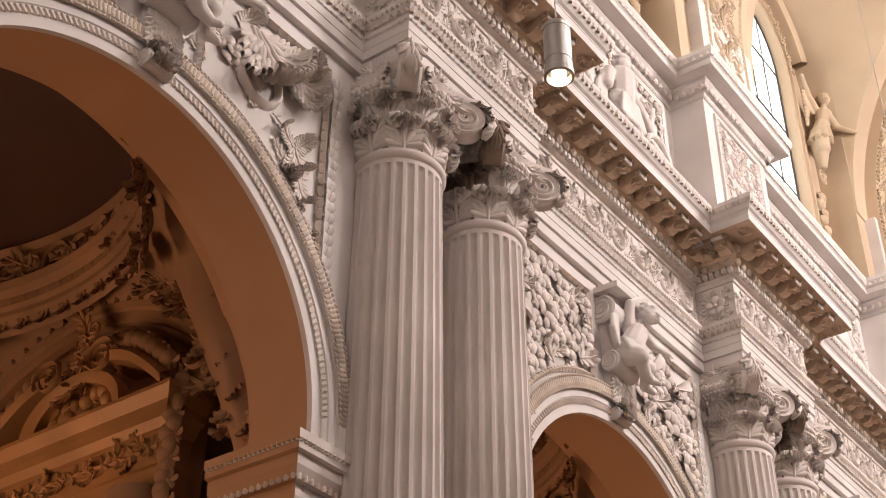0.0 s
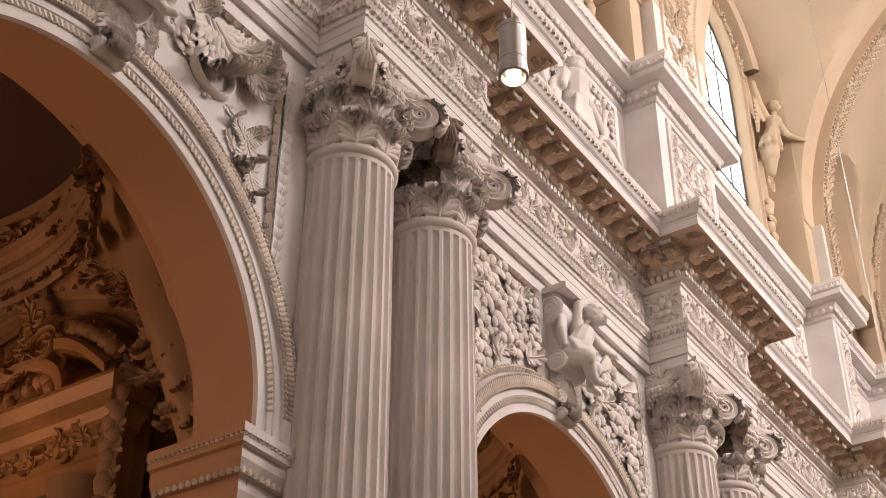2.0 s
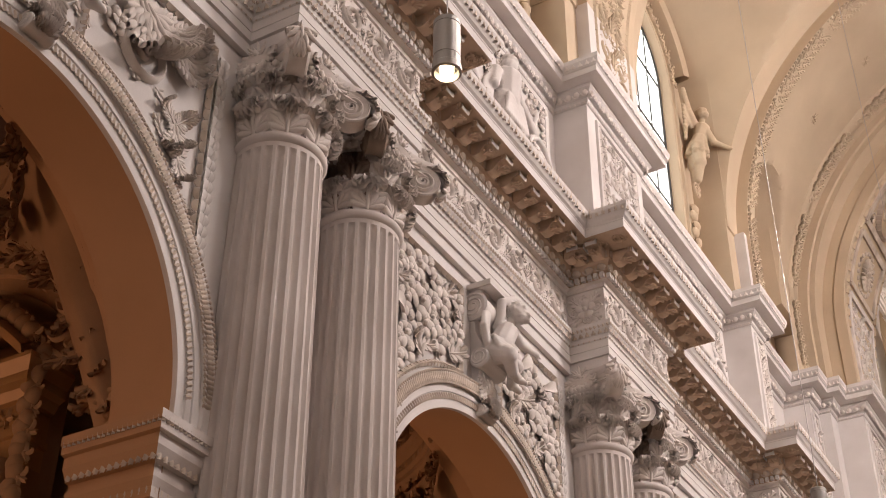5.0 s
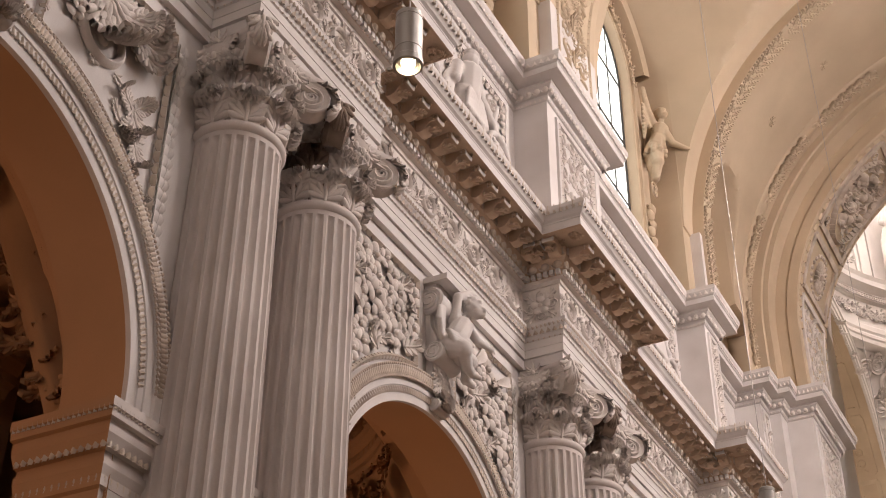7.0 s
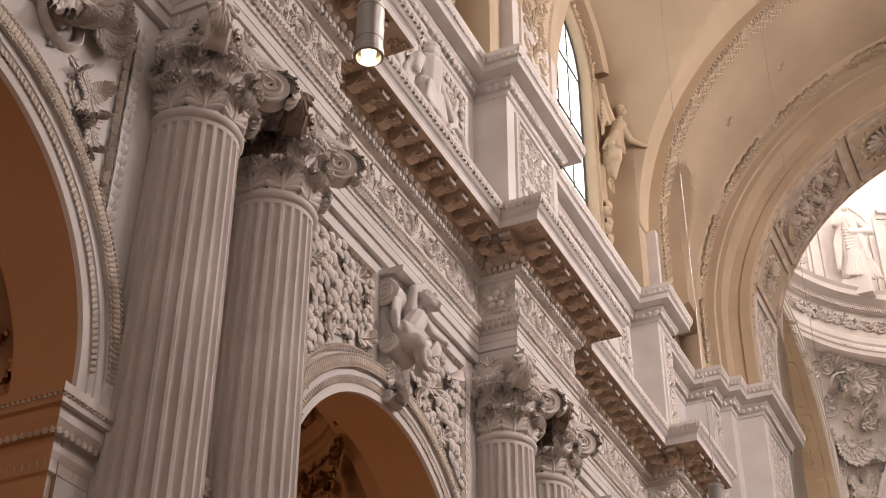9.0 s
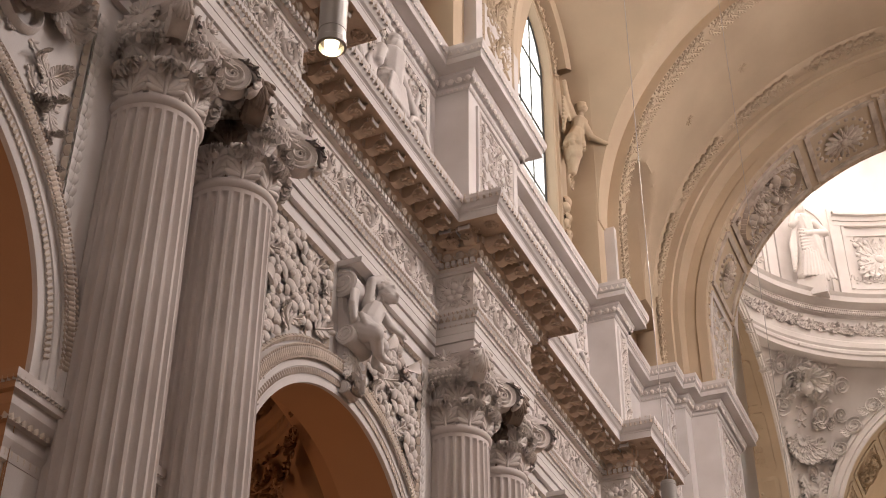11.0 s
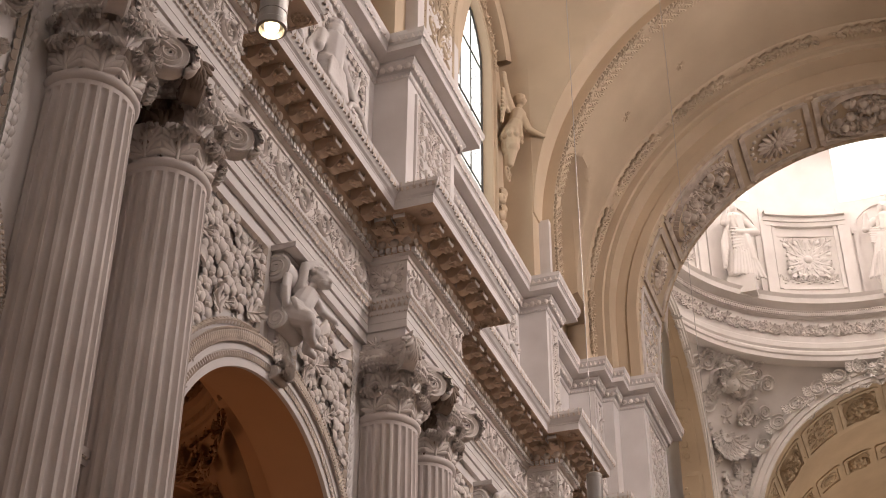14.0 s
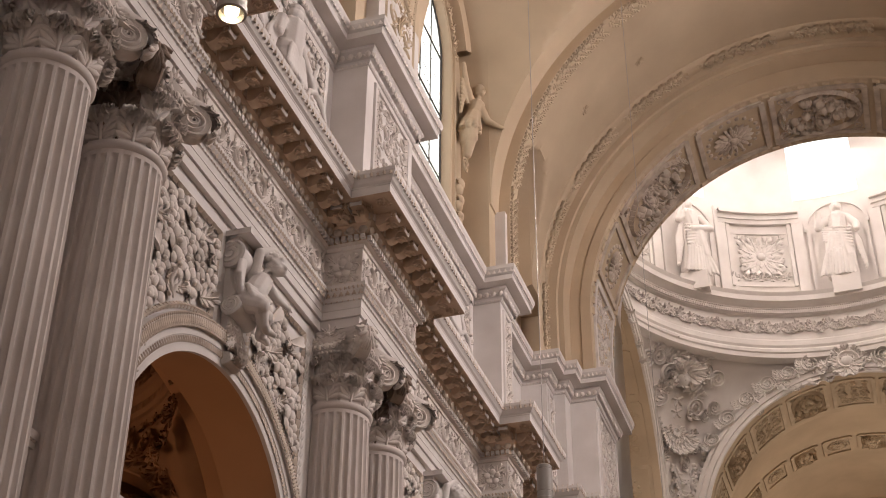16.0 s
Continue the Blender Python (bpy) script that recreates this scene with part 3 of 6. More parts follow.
# ---- columns ----
def shaft_bm(n=24, per=8):
    bm = bmesh.new()
    rows = []
    for z, t, cut in [(1.9, 0, 0)] + [(2.0 + 8.5 * k / 12, (0.1 + 8.5 * k / 12) / 8.76, 1) for k in range(13)] + [(10.53, 0.985, 0.9), (10.56, 0.99, 0.6), (10.58, 0.99, 0.0), (10.66, 1.0, 0)]:
        r = 0.56 - 0.07 * t ** 1.6
        row = []
        for j in range(n * per):
            a = 2 * math.pi * j / (n * per)
            s = (j % per) / per
            d = 0.0 if s < 0.3 else cut * 0.05 * math.sin(math.pi * (s - 0.3) / 0.7) ** 0.6
            row.append(((r - d) * math.cos(a), (r - d) * math.sin(a), z))
        rows.append(row)
    grid(bm, rows, close=True)
    return bm


def from_shape(name, shape, material_, parent, label=""):
    c = Carving()
    c.add(shape, np.eye(4))
    return c.link(name, material_, parent, label)


def abacus_shape():
    """A slab with hollow sides and cut corners."""
    out = []
    for q in range(4):
        for k in range(13):
            t = -1 + 2 * k / 12
            u, v = 0.69 * t, -0.50 - 0.19 * (abs(t) ** 2.2)
            a = math.pi / 2 * q
            out.append((u * math.cos(a) - v * math.sin(a), u * math.sin(a) + v * math.cos(a)))
    v, n = [], len(out)
    prof = [(0.88, 11.84), (0.93, 11.86), (0.95, 11.90), (0.97, 11.91), (1.0, 11.94), (1.0, 11.985)]
    for s, z in prof:
        v += [(x * s, y * s, z) for x, y in out]
    f = quads(len(prof), n, True) + [tuple(range(n - 1, -1, -1)), tuple(range((len(prof) - 1) * n, len(prof) * n))]
    return np.array(v), f


def volute_shape():
    """A corner scroll that stands on the diagonal: v up, w outwards, u across, coiled on both its faces."""
    n = 24
    v = []
    for u, q in ((-0.115, 0.02), (-0.085, 0.12), (-0.10, 0.19), (-0.12, 0.215), (-0.10, 0.23), (-0.05, 0.20), (0.05, 0.20), (0.10, 0.23), (0.12, 0.215), (0.10, 0.19), (0.085, 0.12), (0.115, 0.02)):
        v += [(u, q * math.cos(2 * math.pi * k / n), q * math.sin(2 * math.pi * k / n)) for k in range(n)]
    drum = (np.array(v), quads(12, n, True))
    coil = spiral_shape(0.175, 2.2, 0.032, 48, 0.35, 1.8, 5)
    faces = [(coil, np.array([[0, 0, s, s * 0.085], [0, 1, 0, 0], [1, 0, 0, 0], [0, 0, 0, 1.0]])) for s in (-1, 1)]
    keel = plume_shape(0.62, 0.36, -150, 4, 2, bend=0.05, deep=0.08, nv=5, nu=4, lift=-0.1)
    hang = np.array([[-1, 0, 0, 0], [0, 0, 1, 0.25], [0, 1, 0, 0.05], [0, 0, 0, 1.0]])
    return merge((drum, np.eye(4)), *faces, (keel, hang))


def scroll_band_shape():
    """The band that swings from the middle of a side out to the corner scroll."""
    v = []
    for k in range(10):
        t = k / 9
        x, y = 0.04 + 0.50 * t, -0.50 - 0.08 * t - 0.06 * t ** 3
        top, low = 11.835 - 0.03 * t, 11.70 - 0.03 * t
        v += [(x, y + 0.10, low), (x, y, low), (x, y - 0.035, low + 0.02), (x, y - 0.01, (low + top) / 2), (x, y - 0.035, top - 0.02), (x, y, top), (x, y + 0.10, top)]
    return np.array(v), quads(10, 7)


CAP_LEAF_LOW = plume_shape(0.62, 0.46, 215, 4, 3, bend=0.52, deep=0.075, nv=5, nu=4, lift=0.03, spread=0.62)
CAP_LEAF_HIGH = plume_shape(0.98, 0.44, 215, 5, 3, bend=0.64, deep=0.075, nv=5, nu=4, lift=0.03, spread=0.62)
# Darker stucco for the leaves and scrolls on a capital's -y side.
DARK_CARVED = material("darkened_carved_stucco", (0.30, 0.23, 0.185), vary=0.35, dirt=0.3, grain=20, bump=0.3)


def column(y, dark_cap=False):
    c = thing("column", (-0.49, y, 0), "fluted grey-white stucco column with carved composite capital", "column", "nave columns")
    part("shaft", shaft_bm(), SHAFT, c, "fluted shaft", smooth=40)
    part("neck_ring", lathe([(0.49, 10.64), (0.52, 10.66), (0.535, 10.69), (0.535, 10.72), (0.52, 10.75), (0.47, 10.76)], 48), SHAFT, c, smooth=40)
    cap = part("capital", lathe([(0.46, 10.70), (0.44, 10.9), (0.45, 11.3), (0.50, 11.5), (0.58, 11.60), (0.62, 11.66), (0.58, 11.72), (0.62, 11.80)], 40), CARVED, c, "carved composite capital", smooth=50)
    lo = hi = None
    for k in range(8):
        for q, (shape, z, rad) in enumerate(((CAP_LEAF_LOW, 10.75, 0.46), (CAP_LEAF_HIGH, 10.76, 0.43))):
            a = math.pi / 4 * (k + 0.5 * q)
            m = Matrix.Rotation(a, 4, "Z") @ Matrix.Translation((0, -rad, z)) @ Matrix(((1, 0, 0, 0), (0, 0, -1, 0), (0, 1, 0, 0), (0, 0, 0, 1))) @ Matrix.Rotation(radians(6 - 2 * q), 4, "X")
            if q == 0:
                lo = lo or from_shape("leaf", shape, CARVED, cap)
                (again("leaf", lo, m, cap) if k else lo).matrix_basis = m
            else:
                if dark_cap and k in (0, 7):
                    from_shape("leaf", shape, DARK_CARVED, cap, "darkened leaf").matrix_basis = m
                    continue
                if hi is None:
                    hi = from_shape("leaf", shape, CARVED, cap)
                    hi.matrix_basis = m
                else:
                    again("leaf", hi, m, cap)
    eggs = Carving()
    for k in range(28):
        a = 2 * math.pi * k / 28
        m = Matrix.Rotation(a, 4, "Z") @ Matrix.Translation((0, -0.60, 11.66)) @ Matrix(((1, 0, 0, 0), (0, 0, -1, 0), (0, 1, 0, 0), (0, 0, 0, 1)))
        eggs.add(EGG, np.array(m) @ turn(0, 0.13))
        eggs.add(BALL, np.array(m) @ turn(0, 0.03, 0.0, -0.11))
        eggs.add(BALL, np.array(m) @ turn(0, 0.03, 0.06, -0.11))
    eggs.link("egg_moulding", CARVED, cap)
    vol = band = None
    out = Matrix(((1, 0, 0, 0), (0, 0, -1, 0), (0, 1, 0, 0), (0, 0, 0, 1)))
    for k in range(4):
        side = Matrix.Rotation(math.pi / 2 * k, 4, "Z")
        for w in (-1, 1):
            m = side @ Matrix.Diagonal((w, 1, 1, 1))
            if band is None:
                band = from_shape("scroll_band", scroll_band_shape(), CARVED, cap)
                band.matrix_basis = m
            else:
                again("scroll_band", band, m, cap)
        corner = Matrix.Rotation(math.pi / 4 + math.pi / 2 * k, 4, "Z") @ Matrix.Translation((0, -0.745, 11.63)) @ out
        dark = dark_cap and k in (0, 3)
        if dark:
            from_shape("volute", volute_shape(), DARK_CARVED, cap, "darkened corner scroll").matrix_basis = corner
        elif vol is None:
            vol = from_shape("volute", volute_shape(), CARVED, cap)
            vol.matrix_basis = corner
        else:
            again("volute", vol, corner, cap)
        fl = Carving()
        fr = side @ Matrix.Translation((0, -0.56, 11.88)) @ out
        fl.add(FLOWER8, np.array(fr) @ turn(0, 0.19))
        fl.add(LEAF, np.array(fr) @ turn(math.pi / 2 + 0.3, 0.30, -0.05, -0.06))
        fl.add(LEAF, np.array(fr) @ turn(-math.pi / 2 - 0.3, 0.30, 0.05, -0.06))
        fl.link("abacus_flower", CARVED, cap)
    from_shape("abacus", abacus_shape(), SHAFT, c)
    part("base", lathe([(0.8, 1.4), (0.8, 1.5), (0.75, 1.6), (0.65, 1.65), (0.7, 1.8), (0.6, 1.9)], 32), STUCCO, c, smooth=40)
    part("pedestal", box(-0.8, 0.8, -0.78, 0.78, 0, 1.4), STUCCO, c)
    return c


first = column(8.71 - 0.80)
for y in (16.29, 25.0):
    copy_thing(first, pose(-0.49, y, 0))
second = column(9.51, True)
tagged(second, "fluted stucco column, its carved capital darkened on one side", "column", "nave columns")
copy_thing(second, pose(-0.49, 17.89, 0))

# ---- carving on the entablature ----
rows_c = Carving()
for x, y, way, w in along(ENT_PLAN, 0.085, 0.11):
    if seen(y):
        rows_c.add(SMALL_LEAF, facing(x, y, 12.52, way, 0, 0.11) @ np.diag([w / 0.11, 1, 0.6, 1]))
for x, y, way, w in along(ENT_PLAN, 0.12, 0.07):
    if seen(y):
        rows_c.add(SMALL_LEAF, facing(x, y, 12.615, way, 0.4, 0.06))
for x, y, way, w in along(ENT_PLAN, 0.05, 0.09):
    if seen(y):
        rows_c.add(BALL, facing(x, y, 12.45, way, 0, 0.016))
for x, y, way, w in along(ENT_PLAN, 0.17, 0.19):
    if seen(y):
        rows_c.add(EGG, facing(x, y, 13.69, way, 0, 0.19) @ np.diag([w / 0.19, 1, 0.8, 1]))
for k, (x, y, way, w) in enumerate(along(ENT_PLAN, 0.80, 0.115)):
    if seen(y):
        rows_c.add(LEAF_FINE, facing(x, y, 14.20, way, 0, 0.17) @ np.diag([w / 0.115, 1, 0.8 + 0.3 * (k % 2), 1]))
for x, y, way, w in along(ENT_PLAN, 0.24, 0.16):
    if seen(y):
        rows_c.add(SMALL_LEAF, facing(x, y, 13.80, way, 0, 0.14) @ np.diag([w / 0.14, 1, 0.6, 1]))
rows_c.link("moulding_carving", TAN, ent, "carved leaf and bead rows", kind="stuff")

dent = Carving()
cube = (np.array([(x, y, z) for z in (0, 1) for y in (0, 1) for x in (-0.5, 0.5)], float), [(0, 2, 3, 1), (4, 5, 7, 6), (0, 1, 5, 4), (2, 6, 7, 3), (0, 4, 6, 2), (1, 3, 7, 5)])
for x, y, way, w in along(ENT_PLAN, 0.10, 0.105):
    if seen(y):
        dent.add(cube, facing(x, y, 13.53, way) @ np.diag([w * 0.62, 0.085, 0.06, 1]))
dent.link("dentils", STUCCO, ent, "row of small dentils", kind="stuff")

fr = Carving()
for a, b in zip(ENT_PLAN, ENT_PLAN[1:]):
    if not (seen(a[1]) and seen(b[1])) and not (a[1] < 8 < b[1]):
        continue
    L = (Vector(b) - Vector(a)).length
    if abs(a[0] - b[0]) < 0.01:
        rinceau(fr, facing(a[0] + 0.005, a[1] + 0.05, 12.76, "x"), L - 0.1, 0.64, seed=int(a[1] * 7))
    elif b[0] > a[0]:
        m = facing((a[0] + b[0]) / 2, a[1] - 0.005, 13.08, "-y")
        fr.add(BLOSSOM5, m @ turn(0, 0.20))
        for k in range(4):
            fr.add(LEAF_FLAT, m @ turn(math.pi / 4 + math.pi / 2 * k, 0.34))
            fr.add(SPIRAL, m @ turn(math.pi / 2 * k, 0.09, 0.2 * math.cos(math.pi / 2 * k), 0.2 * math.sin(math.pi / 2 * k)))
fr.link("frieze_carving", CARVED, ent, "scrolling acanthus relief of the frieze", kind="stuff")


def modillion_shape():
    """A scrolled bracket, length along w, its back on the wall."""
    prof = [(0.0, 0.0), (0.0, -0.20), (0.06, -0.225), (0.13, -0.21), (0.185, -0.155), (0.215, -0.11), (0.25, -0.10), (0.29, -0.115), (0.33, -0.095), (0.34, -0.05), (0.33, 0.0)]
    v = [(u, b, a) for u in (-0.095, 0.095) for a, b in prof]
    n = len(prof)
    f = [(k, k + 1, n + k + 1, n + k) for k in range(n - 1)] + [tuple(range(n - 1, -1, -1)), tuple(range(n, 2 * n))]
    leaf = plume_shape(0.30, 0.19, 20, 3)
    down = np.array([[1, 0, 0, 0], [0, 0, -1, -0.17], [0, 1, 0, 0.02], [0, 0, 0, 1.0]])
    sp = spiral_shape(0.05, 1.5, 0.012, 20, 0.3, 0, 4)
    side = np.array([[0, 0, 1, 0.097], [0, 1, 0, -0.055], [1, 0, 0, 0.30], [0, 0, 0, 1.0]])
    side2 = np.array([[0, 0, -1, -0.097], [0, 1, 0, -0.055], [1, 0, 0, 0.30], [0, 0, 0, 1.0]])
    return merge(((np.array(v), f), np.eye(4)), (leaf, down), (sp, side), (sp, side2))


SOFFIT_ROSE = merge((FLOWER8, turn(0, 0.8)), (spiral_shape(1.1, 1.0, 0.16, 21, 0.0, 0.0, 5), np.diag([1, 1, 1.0, 1]) * 1.0))
mod_first = ros_first = None
for x, y, way, w in along(ENT_PLAN, 0.245, 0.44):
    if not seen(y) or way in ("-x",):
        continue
    m = Matrix(facing(x, y, 13.965, way).tolist())
    if mod_first is None:
        mod_first = from_shape("modillion", modillion_shape(), DUST_SHADE, ent)
        mod_first.matrix_basis = m
    else:
        again("modillion", mod_first, m, ent)
end_first = None
for x, y, way, w in along(ENT_PLAN, 0.245, 0.44):
    if not seen(y) or way in ("-x",):
        continue
    m = Matrix((facing(x, y, 13.90, way) @ turn(0, 1.0, 0, 0, 0.30)).tolist())
    if end_first is None:
        bm = bmesh.new()
        rows = [[(u, 0.060 * math.cos(q) * k, 0.015 + 0.045 * math.sin(q) * k) for q in np.linspace(-2.2, 2.4, 12)] for u, k in ((-0.105, 0.8), (-0.095, 1.1), (-0.05, 0.75), (0.05, 0.75), (0.095, 1.1), (0.105, 0.8))]
        grid(bm, rows)
        end_first = part("modillion_end", bm, STUCCO, ent, "white scroll end", smooth=50)
        end_first.matrix_basis = m
    else:
        again("modillion_end", end_first, m, ent)
for x, y, way, w in along(ENT_PLAN, 0.50, 0.44):
    if not seen(y):
        continue
    m = Matrix((facing(x, y, 13.955, "down") @ turn(0.3, 0.13)).tolist()) @ Matrix.Translation(((w / 2) / 0.13 * (1 if way != "x" else 0), 0, 0))
    if way == "x":
        m = Matrix((facing(x, y + w / 2, 13.955, "down") @ turn(0.3, 0.13)).tolist())
    if ros_first is None:
        ros_first = from_shape("soffit_rosette", SOFFIT_ROSE, DUST_SHADE, ent)
        ros_first.matrix_basis = m
    else:
        again("soffit_rosette", ros_first, m, ent)

# ---- arches: imposts, archivolts, spandrels, keystones ----
IMPOST = [(-0.05, 5.6), (0.0, 5.6), (0.0, 6.02), (0.03, 6.02), (0.03, 6.18), (0.06, 6.19), (0.06, 6.40), (0.098, 6.42), (0.098, 6.52), (0.13, 6.60), (0.13, 6.66), (0.10, 6.67), (0.10, 6.74), (0.15, 6.75), (0.21, 6.86), (0.21, 6.97), (0.26, 6.98), (0.26, 7.06), (0.28, 7.07), (0.28, 7.16), (-0.10, 7.18)]
for i, cy in enumerate(ARCHES[1:3] + ARCHES[3:]):
    for side in (1, -1):
        imp = tagged(new("impost"), "moulded stucco impost at an arch's springing", "impost", kind="structure")
        y0, y1 = cy + side * ARCH_R, cy + side * (ARCH_R + 0.42)
        # the plan runs along the jamb towards the nave and turns round its corner
        plan = [(-1.75, y0), (-0.83, y0), (-0.83, cy + 4.18)] if side > 0 else [(-0.83, cy - 4.18), (-0.83, y0), (-1.75, y0)]
        part("impost_moulding", run(plan, IMPOST), SHAFT, imp)
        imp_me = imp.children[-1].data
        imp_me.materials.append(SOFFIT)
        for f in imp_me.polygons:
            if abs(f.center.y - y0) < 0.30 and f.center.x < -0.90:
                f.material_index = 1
        c = Carving()
        for x, y, way, w in along(plan, 0.165, 0.085):
            c.add(LEAF_FINE, facing(x, y, 6.735, way, 0, 0.12) @ np.diag([1.2, 1, 0.8, 1]))
        for x, y, way, w in along(plan, 0.265, 0.06):
            c.add(SMALL_LEAF, facing(x, y, 7.04, way, 0, 0.06))
        for x, y, way, w in along(plan, 0.085, 0.085):
            c.add(LEAF_FINE, facing(x, y, 6.46, way, 0, 0.13) @ np.diag([1.2, 1, 0.8, 1]))
        c.link("impost_carving", TAN, imp, kind="stuff")

ARCHIVOLT = [(ARCH_R, -0.74), (ARCH_R, -0.68), (ARCH_R + 0.12, -0.68), (ARCH_R + 0.13, -0.665), (ARCH_R + 0.20, -0.665), (ARCH_R + 0.21, -0.65), (ARCH_R + 0.31, -0.65), (ARCH_R + 0.32, -0.61), (ARCH_R + 0.46, -0.60), (ARCH_R + 0.48, -0.64), (ARCH_R + 0.50, -0.74)]


def on_arch(c, shape, cy, r, x, size, step, a0=2, a1=178, lift=1.0, spin=0.0):
    n = round(math.pi * r * (a1 - a0) / 180 / step)
    for k in range(n):
        a = radians(a0 + (a1 - a0) * (k + 0.5) / n)
        c.add(shape, facing(x, cy + r * math.cos(a), ARCH_Z + r * math.sin(a), "x", a - math.pi / 2 + spin, size) @ np.diag([1, 1, lift, 1]))


def spandrel(cy, side, style):
    """The carved field between an archivolt, the column and the architrave."""
    c = Carving()
    r = random.Random(int(cy * 10) + side)
    rin = ARCH_R + 0.62
    y_in, y_out, z_top = 0.55, 2.34, 11.62
    placed = []
    tries = 0
    for k in range(150 if style else 26):
        # low leaves that fill the ground between the flowers
        u, z = y_in + 0.1 + r.random() * (y_out - y_in - 0.2), 8.4 + r.random() * 3.05
        if math.hypot(u, z - ARCH_Z) > rin + 0.12:
            c.add(LEAF_FLAT, facing(-0.735, cy + side * u, z, "x", r.random() * 6.28, 0.26))
    while tries < 2600:
        tries += 1
        u, z = y_in + 0.08 + r.random() * (y_out - y_in - 0.1), 8.3 + r.random() * 3.2
        d = math.hypot(u, z - ARCH_Z)
        s = 0.145 + 0.075 * r.random()
        if not style:
            break
        if d < rin + s * 0.7 or z > z_top - s * 0.8 or u > y_out - s * 0.6:
            continue
        if any((u - a) ** 2 + (z - b) ** 2 < (0.68 * (s + t)) ** 2 for a, b, t in placed):
            continue
        placed.append((u, z, s))
        y = cy + side * u
        kind = r.random()
        m = facing(-0.72, y, z, "x", r.random() * 6.28)
        if style and kind < 0.70:
            c.add((BLOSSOM5, BLOSSOM4)[len(placed) % 2], m @ turn(0, s * 1.12, 0, 0, 0.01 + 0.05 * r.random()) @ np.diag([1, 1, 0.9, 1]))
        elif style and kind < 0.76:
            c.add(BUD, m @ turn(0, s * 1.7, 0, -s * 0.8, 0.03))
        else:
            c.add(LEAF, m @ turn(0, s * (1.8 if style else 1.5), 0, -s, 0.01 + 0.04 * r.random()))
    if not style:
        # a great rolled acanthus, its hollow rim, a rosette and a hanging drop
        for k in range(6):
            c.add(LEAF_BIG, facing(-0.70, cy + side * (1.12 + 0.05 * k), 11.36 - 0.01 * k, "x", -side * (2.75 - 0.24 * k), 0.92 - 0.06 * k) @ turn(0, 1, 0, 0, 0.05 + 0.02 * (k % 3)))
        for k in range(3):
            c.add(LEAF_BIG, facing(-0.68, cy + side * (1.55 + 0.10 * k), 11.18 - 0.05 * k, "x", -side * (1.15 + 0.38 * k), 0.62 - 0.04 * k) @ turn(0, 1, 0, 0, 0.08))
        for k in range(2):
            c.add(LEAF_BIG, facing(-0.72, cy + side * (0.72 + 0.28 * k), 11.36, "x", side * (0.7 - 1.5 * k), 0.40))
        c.add(SPIRAL, facing(-0.73, cy + side * 1.42, 10.86, "x", 1.2, 0.42) @ np.diag([side, 1, 0.8, 1]))
        c.add(BLOSSOM5, facing(-0.72, cy + side * 0.93, 10.90, "x", 0.2, 0.19))
        c.add(BLOSSOM4, facing(-0.66, cy + side * 0.93, 10.90, "x", 0.7, 0.12))
        for k in range(5):
            c.add(LEAF_BIG, facing(-0.72, cy + side * (1.93 + 0.055 * k), 10.38 - 0.20 * k, "x", math.pi + 0.42 * (-1) ** k, 0.44 - 0.03 * k))
        c.add(LEAF_BIG, facing(-0.70, cy + side * 1.92, 10.30, "x", side * 0.9, 0.34))
        c.add(LEAF_BIG, facing(-0.70, cy + side * 1.95, 10.30, "x", -side * 0.7, 0.34))
    # hanging end of the garland, down beside the column
    for k in range(3):
        c.add(LEAF, facing(-0.72, cy + side * (2.22 + 0.012 * k), 9.3 - 0.2 * k, "x", math.pi + 0.5 * (-1) ** k, 0.24 - 0.02 * k))
    return c


def spandrel_frame(cy, side, parent):
    """Leafy moulding round the spandrel."""
    bm = bmesh.new()
    rin = ARCH_R + 0.54
    prof = [(0.0, 0.0), (0.015, 0.05), (0.05, 0.075), (0.085, 0.05), (0.10, 0.0)]
    a_in = math.acos(0.50 / rin)
    a_out = math.acos(min(1, 2.42 / rin))
    pts = []
    for k in range(25):
        a = a_out + (a_in - a_out) * k / 24
        pts.append((rin * math.cos(a), ARCH_Z + rin * math.sin(a)))
    pts += [(0.50, 11.72), (2.42, 11.72), pts[0]]
    rows = []
    for k, (u, z) in enumerate(pts):
        inward = Vector((1.45 - u, 10.7 - z)).normalized()
        rows.append([(-0.74 + w, cy + side * (u + inward.x * o), z + inward.y * o) for o, w in prof])
    grid(bm, rows)
    part("spandrel_frame", bm, STUCCO, parent, smooth=40)
    c = Carving()
    for (u0, z0), (u1, z1) in zip(pts, pts[1:]):
        L = math.hypot(u1 - u0, z1 - z0)
        n = max(1, round(L / 0.15))
        for k in range(n):
            t = (k + 0.5) / n
            u, z = u0 + (u1 - u0) * t, z0 + (z1 - z0) * t
            inward = Vector((1.45 - u, 10.7 - z)).normalized() * 0.05
            spin = math.atan2(z1 - z0, side * (u1 - u0)) - math.pi / 2
            c.add(SMALL_LEAF, facing(-0.68, cy + side * (u + inward.x), z + inward.y, "x", spin, 0.13) @ turn(0, 1, 0, -0.5, -0.1))
    # rope-bound staff beside the column
    staff = Carving()
    for k in range(19):
        z = 9.05 + 0.14 * k
        for u, s in ((-0.028, 1), (0.028, -1)):
            staff.add(BUD, facing(-0.74, cy + side * 2.53 + u, z - 0.06, "x", 0.12 * s, 0.15))
    staff.link("bound_staff", STUCCO, parent, kind="stuff")
    c.link("frame_carving", TAN, parent, kind="stuff")


